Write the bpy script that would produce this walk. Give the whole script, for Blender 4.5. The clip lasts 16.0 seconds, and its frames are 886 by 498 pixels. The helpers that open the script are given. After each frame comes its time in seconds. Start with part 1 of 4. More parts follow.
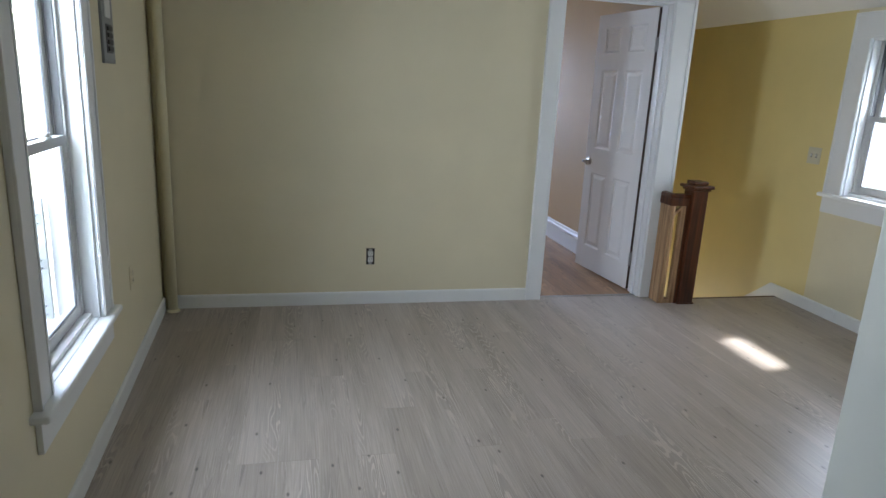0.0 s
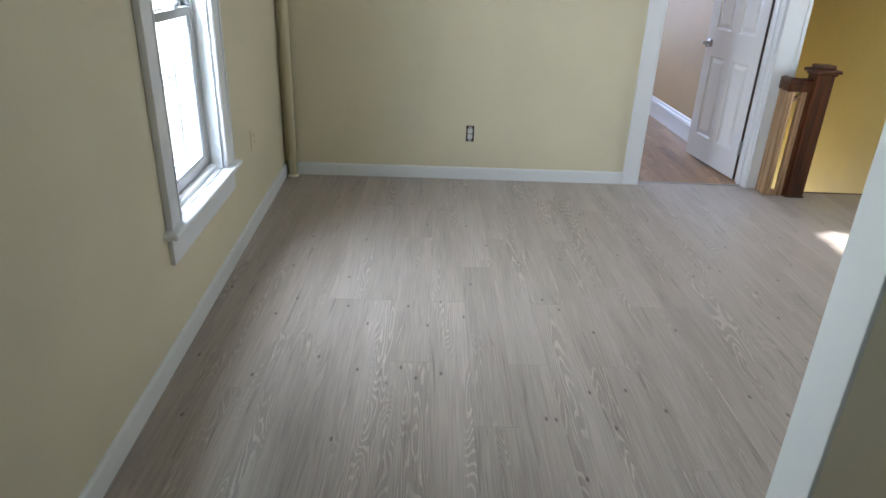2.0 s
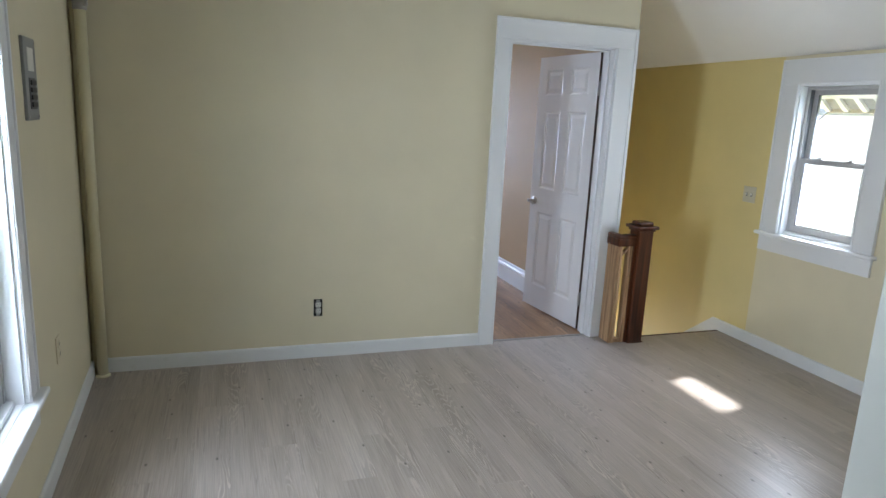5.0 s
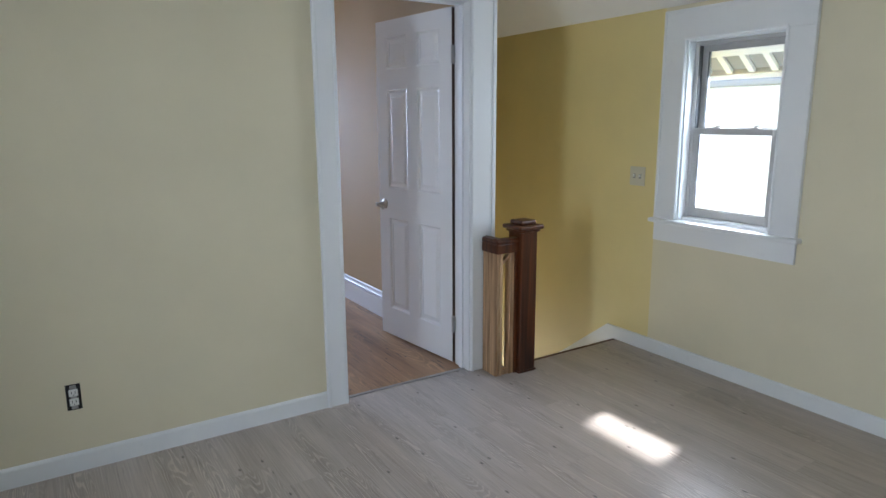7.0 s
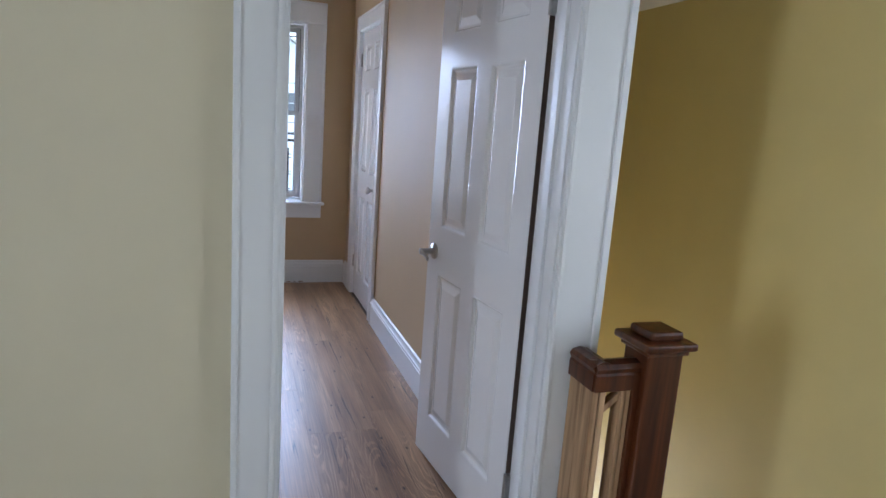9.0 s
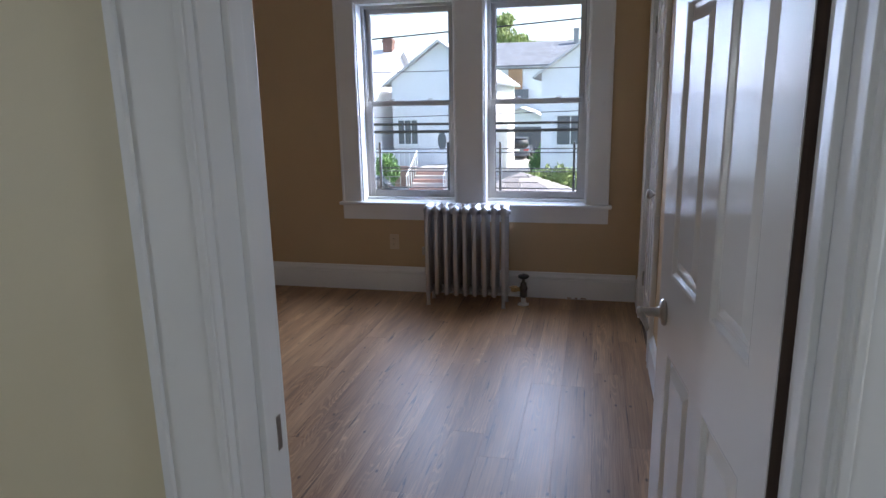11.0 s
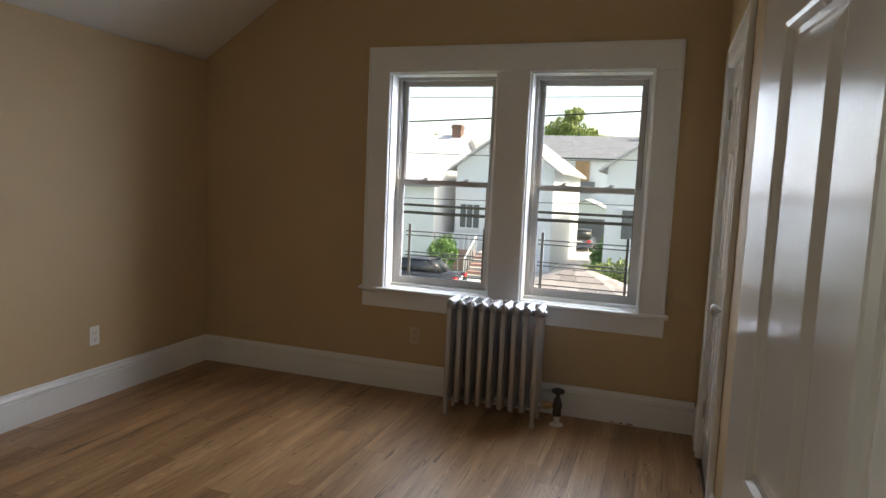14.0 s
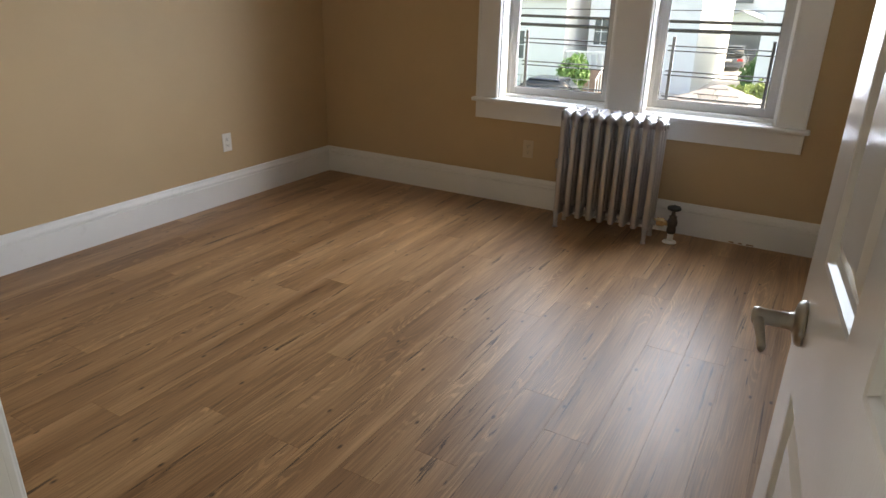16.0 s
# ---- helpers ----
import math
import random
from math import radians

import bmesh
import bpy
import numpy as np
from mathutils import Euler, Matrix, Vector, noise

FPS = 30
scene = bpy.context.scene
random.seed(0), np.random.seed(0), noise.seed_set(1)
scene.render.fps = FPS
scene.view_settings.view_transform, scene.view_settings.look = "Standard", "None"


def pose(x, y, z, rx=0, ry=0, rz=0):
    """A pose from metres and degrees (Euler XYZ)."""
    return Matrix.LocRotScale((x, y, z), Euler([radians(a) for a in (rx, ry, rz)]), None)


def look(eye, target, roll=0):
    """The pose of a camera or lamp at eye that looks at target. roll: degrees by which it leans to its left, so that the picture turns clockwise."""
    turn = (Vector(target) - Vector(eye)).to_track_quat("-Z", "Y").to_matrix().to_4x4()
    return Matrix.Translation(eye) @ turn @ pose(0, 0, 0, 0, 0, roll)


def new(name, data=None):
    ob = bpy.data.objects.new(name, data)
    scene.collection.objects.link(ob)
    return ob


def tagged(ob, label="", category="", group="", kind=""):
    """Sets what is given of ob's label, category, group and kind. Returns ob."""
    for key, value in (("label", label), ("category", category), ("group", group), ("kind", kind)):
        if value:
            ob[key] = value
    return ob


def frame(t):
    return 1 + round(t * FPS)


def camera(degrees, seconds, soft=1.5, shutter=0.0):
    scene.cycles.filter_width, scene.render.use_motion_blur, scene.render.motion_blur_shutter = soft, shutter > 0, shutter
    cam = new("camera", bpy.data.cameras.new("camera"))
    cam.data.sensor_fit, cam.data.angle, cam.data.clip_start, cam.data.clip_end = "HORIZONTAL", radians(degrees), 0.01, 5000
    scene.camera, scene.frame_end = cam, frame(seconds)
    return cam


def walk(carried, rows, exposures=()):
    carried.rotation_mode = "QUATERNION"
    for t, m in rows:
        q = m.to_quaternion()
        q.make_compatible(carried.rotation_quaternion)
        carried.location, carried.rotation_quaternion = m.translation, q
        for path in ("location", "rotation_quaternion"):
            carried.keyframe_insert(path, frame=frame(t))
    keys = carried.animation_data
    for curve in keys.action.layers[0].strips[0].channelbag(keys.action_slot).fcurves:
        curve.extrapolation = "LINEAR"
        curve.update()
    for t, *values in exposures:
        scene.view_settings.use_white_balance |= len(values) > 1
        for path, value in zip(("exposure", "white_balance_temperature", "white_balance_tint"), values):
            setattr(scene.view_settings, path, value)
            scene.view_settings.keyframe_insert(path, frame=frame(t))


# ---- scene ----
cam = camera(69.1, 16.0)
PATH = [
    (0, (0.778, -4.089, 1.437), (1.22, -2.201, 0.945), 2.9),
    (0.5, (0.887, -4.179, 1.425), (1.155, -2.283, 0.848), 3.2),
    (1, (0.935, -4.26, 1.41), (1.082, -2.389, 0.717), 3.3),
    (1.5, (0.964, -4.329, 1.409), (1.045, -2.487, 0.636), 3.1),
    (2, (0.993, -4.377, 1.409), (1.034, -2.553, 0.591), 2.2),
    (2.5, (0.99, -4.391, 1.41), (1.009, -2.571, 0.58), 1.8),
    (3, (1.024, -4.415, 1.425), (1.02, -2.589, 0.607), 1.5),
    (3.5, (1.027, -4.385, 1.445), (1.041, -2.547, 0.656), 1.3),
    (4, (0.93, -4.249, 1.483), (1.033, -2.353, 0.853), 1.7),
    (4.5, (0.781, -4.071, 1.52), (1.157, -2.166, 1.039), 0.5),
    (5, (0.697, -3.922, 1.557), (1.34, -2.073, 1.146), 2.8),
    (5.2, (0.688, -3.846, 1.552), (1.399, -2.016, 1.172), 2.9),
    (7.3, (1.357, -2.739, 1.432), (2.415, -1.091, 1.029), -0.5),
    (7.5, (1.464, -2.63, 1.446), (2.519, -0.98, 1.039), -0.6),
    (8, (1.806, -2.32, 1.458), (2.84, -0.645, 1.108), -0.3),
    (8.5, (2.129, -1.967, 1.483), (2.906, -0.163, 1.103), 2.0),
    (9, (2.338, -1.606, 1.41), (2.969, 0.252, 1.026), 4.1),
    (9.5, (2.587, -1.318, 1.44), (3.043, 0.587, 1.033), 1.4),
    (10, (2.831, -1.084, 1.422), (2.822, 0.874, 1.016), 2.4),
    (10.2, (2.861, -1.034, 1.427), (2.733, 0.916, 1.001), 1.6),
    (12.3, (3.065, -0.315, 1.397), (2.291, 1.477, 0.964), 0.6),
    (12.5, (3.073, -0.278, 1.408), (2.24, 1.49, 0.983), 1.4),
    (13, (3.057, -0.136, 1.41), (2.053, 1.532, 0.95), 1.7),
    (13.5, (3.067, -0.138, 1.379), (2.119, 1.591, 1.047), 1.8),
    (14, (3.004, -0.152, 1.391), (2.37, 1.734, 1.193), 2.6),
    (14.5, (2.923, -0.131, 1.408), (2.378, 1.785, 1.226), 0.2),
    (15, (3.032, -0.061, 1.384), (2.386, 1.79, 0.991), -0.3),
    (15.5, (3.079, -0.002, 1.298), (2.231, 1.713, 0.714), 1.2),
    (16, (3.087, -0.103, 1.31), (2.171, 1.516, 0.576), 1.3),
]
EXPOSURES = [(0.0, 2.45, 5800, 10), (1.5, 3.0, 5800, 10), (3.5, 3.05, 5800, 10), (4.4, 3.05, 5800, 10), (5.0, 2.78, 5800, 10), (7.5, 2.50, 5650, 10), (8.0, 2.32, 5650, 10), (8.5, 2.15, 5700, 11), (9.0, 2.55, 5700, 12), (9.6, 2.55, 5650, 12), (10.2, 2.2, 5650, 15), (12.3, 1.38, 7300, 7), (14.0, 1.53, 7800, 7), (15.3, 1.60, 7900, 7), (16.0, 2.17, 7900, 7)]
walk(cam, [(t, look(eye, target, roll)) for t, eye, target, roll in PATH], EXPOSURES)

# ---- world, sun, large lights ----
SUN_WAY = Vector((0.92, 0.25, 0.93)).normalized()
world = bpy.data.worlds.new("world")
scene.world = world
world.use_nodes = True
wn = world.node_tree.nodes
sky = wn.new("ShaderNodeTexSky")
sky.sky_type = "NISHITA"
sky.sun_disc = False
sky.sun_elevation = math.asin(SUN_WAY.z)
sky.sun_rotation = math.atan2(SUN_WAY.x, SUN_WAY.y)
sky.air_density, sky.dust_density, sky.ozone_density = 1.0, 2.5, 1.0
wn["Background"].inputs[1].default_value = 0.15
world.node_tree.links.new(sky.outputs[0], wn["Background"].inputs[0])

sun = new("sun", bpy.data.lights.new("sun", "SUN"))
sun.data.energy, sun.data.angle, sun.data.color = 3.0, radians(3.0), (1.0, 0.95, 0.87)
sun.matrix_world = look(SUN_WAY * 30, (0, 0, 0))


def window_light(eye, target, w, h, watts, color=(0.86, 0.93, 1.0)):
    lamp = new("window_light", bpy.data.lights.new("window_light", "AREA"))
    lamp.data.shape, lamp.data.size, lamp.data.size_y = "RECTANGLE", w, h
    lamp.data.energy, lamp.data.color = watts, color
    lamp.data.spread = radians(165)
    lamp.matrix_world = look(eye, target)
    return lamp


W1_L = window_light((-0.32, -1.80, 1.20), (3.0, -1.65, 0.0), 0.64, 1.34, 8.0)
RW_L = window_light((4.62, -0.775, 1.28), (2.0, -0.785, 0.45), 0.53, 0.80, 2.6)
# the sky is brighter on the sun's side, so this light leans towards -x
BA_L = window_light((1.63, 4.24, 1.42), (0.55, 2.20, 0.35), 0.70, 1.40, 10.0, (0.62, 0.74, 1.0))
BB_L = window_light((2.55, 4.24, 1.42), (1.47, 2.20, 0.35), 0.70, 1.40, 10.0, (0.62, 0.74, 1.0))
# added fill for the rear room, set at a window that is never in view
REAR_FILL_L = window_light((-0.32, -5.2, 1.45), (3.0, -5.2, 1.2), 0.9, 1.1, 2.5)
SD_L = window_light((3.87, 2.72, -1.95), (3.87, 0.0, -1.2), 0.8, 1.9, 11.5, (1.0, 0.96, 0.88))
for lamp in (BA_L, BB_L):
    lamp.data.spread = radians(125)

# ---- materials ----


def material(name, color, rough=0.5, metal=0.0, spec=0.5):
    m = bpy.data.materials.new(name)
    m.use_nodes = True
    b = m.node_tree.nodes["Principled BSDF"]
    b.inputs["Base Color"].default_value = (*color, 1)
    b.inputs["Roughness"].default_value = rough
    b.inputs["Metallic"].default_value = metal
    b.inputs["Specular IOR Level"].default_value = spec
    return m


def node(m, kind, **values):
    n = m.node_tree.nodes.new(kind)
    for key, value in values.items():
        n.inputs[key].default_value = value
    return n


def link(m, a, b):
    m.node_tree.links.new(a, b)


def noise_at(m, scale, size=(1, 1, 1), detail=4.0, where="Object", rough=0.55, distort=0.0):
    co = node(m, "ShaderNodeTexCoord")
    mp = node(m, "ShaderNodeMapping")
    mp.inputs["Scale"].default_value = size
    link(m, co.outputs[where], mp.inputs[0])
    n = node(m, "ShaderNodeTexNoise", Scale=scale, Detail=detail, Roughness=rough, Distortion=distort)
    link(m, mp.outputs[0], n.inputs[0])
    return n


def ramp(m, fac, stops):
    r = node(m, "ShaderNodeValToRGB")
    el = r.color_ramp.elements
    while len(el) < len(stops):
        el.new(0.5)
    for e, (p, c) in zip(el, stops):
        e.position, e.color = p, (*c, 1)
    link(m, fac, r.inputs[0])
    return r


def bump(m, height, strength, distance=0.002, into=None):
    b = node(m, "ShaderNodeBump", Strength=strength, Distance=distance)
    link(m, height, b.inputs["Height"])
    if into is not None:
        link(m, into, b.inputs["Normal"])
    link(m, b.outputs[0], m.node_tree.nodes["Principled BSDF"].inputs["Normal"])
    return b.outputs[0]


def painted(name, color, rough=0.5, var=0.06, grain=180.0, strength=0.12, size=(1, 1, 1), spec=0.5, dirt=0.0):
    """Paint over plaster or wood: slow tone changes, roller texture, a little dirt."""
    m = material(name, color, rough, 0, spec)
    bs = m.node_tree.nodes["Principled BSDF"]
    slow = noise_at(m, 1.7, detail=5)
    lo, hi = [c * (1 - var) for c in color], [min(1, c * (1 + var)) for c in color]
    r = ramp(m, slow.outputs[0], [(0.3, lo), (0.7, hi)])
    out = r.outputs[0]
    if dirt:
        d = noise_at(m, 9.0, detail=8, rough=0.7)
        dr = ramp(m, d.outputs[0], [(0.62, (1, 1, 1)), (0.78, (1 - dirt, 1 - dirt, 1 - dirt * 1.1))])
        mix = node(m, "ShaderNodeMixRGB", Fac=1.0)
        mix.blend_type = "MULTIPLY"
        link(m, out, mix.inputs[1])
        link(m, dr.outputs[0], mix.inputs[2])
        out = mix.outputs[0]
    link(m, out, bs.inputs["Base Color"])
    fine = noise_at(m, grain, size, detail=3)
    bump(m, fine.outputs[0], strength)
    rr = node(m, "ShaderNodeMapRange")
    rr.inputs["To Min"].default_value, rr.inputs["To Max"].default_value = rough - 0.06, rough + 0.08
    link(m, slow.outputs[0], rr.inputs[0])
    link(m, rr.outputs[0], bs.inputs["Roughness"])
    return m


def plank_wood(name, tones, streak, knot, rough, spec, cath, crack):
    """Vinyl plank print along y: fine streaks, wavy cathedral grain, knots; each piece takes its own part of it."""
    m = material(name, tones[0], rough, 0, spec)
    bs = m.node_tree.nodes["Principled BSDF"]
    co = node(m, "ShaderNodeTexCoord")
    info = node(m, "ShaderNodeObjectInfo")
    off = node(m, "ShaderNodeVectorMath")
    off.operation = "MULTIPLY_ADD"
    comb = node(m, "ShaderNodeCombineXYZ")
    for i, k in enumerate((37.0, 91.0, 13.0)):
        mul = node(m, "ShaderNodeMath")
        mul.operation = "MULTIPLY"
        mul.inputs[1].default_value = k
        link(m, info.outputs["Random"], mul.inputs[0])
        link(m, mul.outputs[0], comb.inputs[i])
    off.inputs[1].default_value = (1, 1, 1)
    link(m, co.outputs["Object"], off.inputs[0])
    link(m, comb.outputs[0], off.inputs[2])

    def n(scale, size, detail, distort=0.0, rgh=0.55):
        mp = node(m, "ShaderNodeMapping")
        mp.inputs["Scale"].default_value = size
        link(m, off.outputs[0], mp.inputs[0])
        t = node(m, "ShaderNodeTexNoise", Scale=scale, Detail=detail, Distortion=distort, Roughness=rgh)
        link(m, mp.outputs[0], t.inputs[0])
        return t
    broad = n(1.0, (9, 0.9, 1), 3)
    fine = n(1.0, (190, 4.0, 1), 4)
    field = n(1.0, (7.0, 0.75, 1), 2, 0.4)
    ring = node(m, "ShaderNodeMath")
    ring.operation = "MULTIPLY"
    ring.inputs[1].default_value = cath
    link(m, field.outputs[0], ring.inputs[0])
    sine = node(m, "ShaderNodeMath")
    sine.operation = "SINE"
    wob = n(1.0, (60, 9, 1), 3)
    add = node(m, "ShaderNodeMath")
    add.operation = "MULTIPLY_ADD"
    add.inputs[1].default_value = 5.0
    link(m, wob.outputs[0], add.inputs[0])
    link(m, ring.outputs[0], add.inputs[2])
    link(m, add.outputs[0], sine.inputs[0])
    where = n(1.0, (8, 1.0, 1), 2)
    mask = ramp(m, where.outputs[0], [(0.50, (0, 0, 0)), (0.62, (1, 1, 1))])
    base = ramp(m, broad.outputs[0], [(0.3, tones[0]), (0.5, tones[1]), (0.7, tones[2])])
    fr = ramp(m, fine.outputs[0], [(0.35, (streak, streak, streak)), (0.65, (1, 1, 1))])
    mul = node(m, "ShaderNodeMixRGB", Fac=0.8)
    mul.blend_type = "MULTIPLY"
    link(m, base.outputs[0], mul.inputs[1])
    link(m, fr.outputs[0], mul.inputs[2])
    rings = ramp(m, sine.outputs[0], [(0.35, (0.86, 0.86, 0.86)), (0.75, (1.22, 1.22, 1.21))])
    mul2 = node(m, "ShaderNodeMixRGB")
    mul2.blend_type = "MULTIPLY"
    link(m, mask.outputs[0], mul2.inputs[0])
    link(m, mul.outputs[0], mul2.inputs[1])
    link(m, rings.outputs[0], mul2.inputs[2])
    # knots: small dark dots, few and scattered
    mp = node(m, "ShaderNodeMapping")
    mp.inputs["Scale"].default_value = (4.6, 2.3, 1)
    link(m, off.outputs[0], mp.inputs[0])
    vor = node(m, "ShaderNodeTexVoronoi", Scale=1.0)
    vor.voronoi_dimensions = "2D"
    link(m, mp.outputs[0], vor.inputs[0])
    kr = ramp(m, vor.outputs["Distance"], [(0.012, (knot, knot, knot)), (0.036, (1, 1, 1))])
    mul3 = node(m, "ShaderNodeMixRGB", Fac=1.0)
    mul3.blend_type = "MULTIPLY"
    link(m, mul2.outputs[0], mul3.inputs[1])
    link(m, kr.outputs[0], mul3.inputs[2])
    # short dark checks along the grain
    chk = n(1.0, (55, 2.0, 1), 5, 0.9, 0.6)
    cr = ramp(m, chk.outputs[0], [(0.325, (crack, crack, crack)), (0.39, (1, 1, 1))])
    mul4 = node(m, "ShaderNodeMixRGB", Fac=1.0)
    mul4.blend_type = "MULTIPLY"
    link(m, mul3.outputs[0], mul4.inputs[1])
    link(m, cr.outputs[0], mul4.inputs[2])
    mul3 = mul4
    # each piece a touch lighter or darker
    hs = node(m, "ShaderNodeHueSaturation")
    val = node(m, "ShaderNodeMapRange")
    val.inputs["To Min"].default_value, val.inputs["To Max"].default_value = 0.95, 1.04
    link(m, info.outputs["Random"], val.inputs[0])
    link(m, val.outputs[0], hs.inputs["Value"])
    link(m, mul3.outputs[0], hs.inputs["Color"])
    link(m, hs.outputs[0], bs.inputs["Base Color"])
    b1 = bump(m, fine.outputs[0], 0.16, 0.001)
    bump(m, sine.outputs[0], 0.05, 0.001, b1)
    rg = node(m, "ShaderNodeMapRange")
    rg.inputs["To Min"].default_value, rg.inputs["To Max"].default_value = rough - 0.08, rough + 0.1
    link(m, fine.outputs[0], rg.inputs[0])
    link(m, rg.outputs[0], bs.inputs["Roughness"])
    return m


def grained(name, dark, light, rough, size=(60, 60, 2.5), strength=0.15):
    m = material(name, dark, rough)
    n1 = noise_at(m, 1.0, size, detail=6, distort=0.6)
    r = ramp(m, n1.outputs[0], [(0.32, dark), (0.68, light)])
    link(m, r.outputs[0], m.node_tree.nodes["Principled BSDF"].inputs["Base Color"])
    bump(m, n1.outputs[0], strength, 0.001)
    return m


def metal(name, color, rough, var=0.1):
    m = material(name, color, rough, 1.0)
    n1 = noise_at(m, 40, detail=5)
    r = ramp(m, n1.outputs[0], [(0.3, [c * (1 - var) for c in color]), (0.7, [min(1, c * (1 + var)) for c in color])])
    link(m, r.outputs[0], m.node_tree.nodes["Principled BSDF"].inputs["Base Color"])
    return m


KHAKI = painted("khaki_wall_paint", (0.715, 0.648, 0.468), 0.55, 0.04, dirt=0.05)
# yellow made deeper to hold the stairwell's shade and bounced light
YELLOW = painted("shade_deepened_yellow_paint", (0.73, 0.61, 0.285), 0.5, 0.05)
TAN = painted("tan_wall_paint", (0.53, 0.392, 0.232), 0.6, 0.04)
CEIL = painted("ceiling_paint", (0.74, 0.73, 0.70), 0.6, 0.03)
TRIM = painted("white_trim_paint", (0.80, 0.81, 0.82), 0.30, 0.03, grain=60, size=(1, 1, 0.15), dirt=0.10)
BASEB = painted("white_baseboard_paint", (0.78, 0.79, 0.79), 0.30, 0.04, grain=60, dirt=0.16)
DOORW = painted("white_door_paint", (0.80, 0.80, 0.80), 0.12, 0.02, grain=1.0, strength=0.10, size=(420, 420, 16))
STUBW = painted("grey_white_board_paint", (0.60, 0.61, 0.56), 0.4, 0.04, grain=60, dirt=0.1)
PIPE = painted("cream_pipe_paint", (0.70, 0.64, 0.42), 0.35, 0.06, grain=40, dirt=0.12)
FLOOR_A = plank_wood("greige_vinyl_plank", [(0.395, 0.338, 0.288), (0.455, 0.392, 0.338), (0.505, 0.444, 0.392)], 0.74, 0.36, 0.31, 0.5, 230.0, 0.74)
FLOOR_B = plank_wood("brown_vinyl_plank", [(0.25, 0.130, 0.058), (0.385, 0.215, 0.103), (0.52, 0.31, 0.155)], 0.58, 0.25, 0.40, 0.45, 170.0, 0.24)
SUBFLOOR = material("dark_subfloor", (0.12, 0.09, 0.07), 0.8)
NEWEL = grained("dark_stained_wood", (0.014, 0.004, 0.002), (0.12, 0.034, 0.010), 0.28, (26, 26, 1.6))
RAWWOOD = grained("bare_light_wood", (0.20, 0.105, 0.045), (0.58, 0.38, 0.21), 0.5, (34, 34, 1.8))
# grained dark brown that carries the shade of the door's hinge gap
EDGESHADE = grained("hinge_gap_shade", (0.045, 0.026, 0.018), (0.09, 0.055, 0.038), 0.8)
STAIRWOOD = grained("stair_tread_wood", (0.16, 0.09, 0.05), (0.26, 0.16, 0.09), 0.5, (2.5, 60, 60))
NICKEL = metal("satin_nickel", (0.43, 0.41, 0.38), 0.28)
DARKMETAL = metal("old_dark_metal", (0.10, 0.085, 0.075), 0.45, 0.3)
HINGE = metal("brushed_hinge_steel", (0.42, 0.41, 0.40), 0.38)
ALU = painted("grey_vinyl_sash", (0.47, 0.465, 0.46), 0.4, 0.03, strength=0.03)
ALUDARK = painted("dark_window_track", (0.10, 0.10, 0.105), 0.5, 0.1)
SILVER = painted("silver_radiator_paint", (0.48, 0.48, 0.50), 0.34, 0.12, grain=90, strength=0.3, dirt=0.3)
SILVER.node_tree.nodes["Principled BSDF"].inputs["Metallic"].default_value = 0.75
IRON = painted("black_iron", (0.02, 0.02, 0.022), 0.45, 0.2)
PLASTIC = painted("white_plastic_plate", (0.78, 0.77, 0.73), 0.35, 0.02, strength=0.02)
SLOT = material("dark_slot", (0.015, 0.013, 0.012), 0.7)
BOXGREY = painted("grey_panel_paint", (0.27, 0.28, 0.28), 0.45, 0.06)
BRASS = metal("worn_brass", (0.45, 0.32, 0.16), 0.4, 0.25)
SIDING = painted("white_siding_paint", (0.78, 0.79, 0.80), 0.6, 0.04)
SHINGLE = painted("grey_roof_shingle", (0.17, 0.18, 0.20), 0.85, 0.25, grain=12, strength=0.6)
PALEROOF = painted("pale_roof_shingle", (0.52, 0.52, 0.53), 0.85, 0.1, grain=12, strength=0.6)
BRICK = painted("red_brown_brick", (0.20, 0.115, 0.09), 0.85, 0.3, grain=20, strength=0.5)
ASPHALT = painted("grey_asphalt", (0.14, 0.14, 0.145), 0.9, 0.2, grain=60, strength=0.5)
CONCRETE = painted("pale_concrete", (0.50, 0.47, 0.44), 0.85, 0.1, grain=30, strength=0.4)
REDSTONE = painted("reddish_step_stone", (0.45, 0.27, 0.22), 0.8, 0.15)
GRASS = painted("lawn_green", (0.10, 0.17, 0.05), 0.9, 0.3, grain=25, strength=0.8)
LEAF = painted("leaf_green", (0.13, 0.24, 0.07), 0.6, 0.35, grain=10)
LEAFY = painted("yellow_leaf_green", (0.27, 0.33, 0.11), 0.6, 0.3, grain=10)
BARK = grained("bark_brown", (0.06, 0.045, 0.03), (0.14, 0.10, 0.07), 0.9)
CARDARK = painted("dark_car_paint", (0.025, 0.03, 0.045), 0.2, 0.05, strength=0.0)
CARGREY = painted("grey_car_paint", (0.08, 0.09, 0.11), 0.22, 0.05, strength=0.0)
CARGLASS = material("dark_car_glass", (0.02, 0.025, 0.03), 0.08)
TYRE = material("black_tyre_rubber", (0.02, 0.02, 0.02), 0.8)
LAMPRED = material("red_lamp_plastic", (0.45, 0.02, 0.02), 0.2)
PLY = painted("orange_sheathing_board", (0.36, 0.22, 0.12), 0.8, 0.2)
DARKOPEN = material("dark_pane_and_inside_shade", (0.13, 0.14, 0.15), 0.12)
AWNING = painted("white_awning_metal", (0.70, 0.71, 0.72), 0.4, 0.05)
AWNGREY = painted("grey_perforated_metal", (0.26, 0.27, 0.28), 0.5, 0.1, grain=260, strength=0.8)
CABLE = material("black_cable", (0.015, 0.015, 0.015), 0.6)


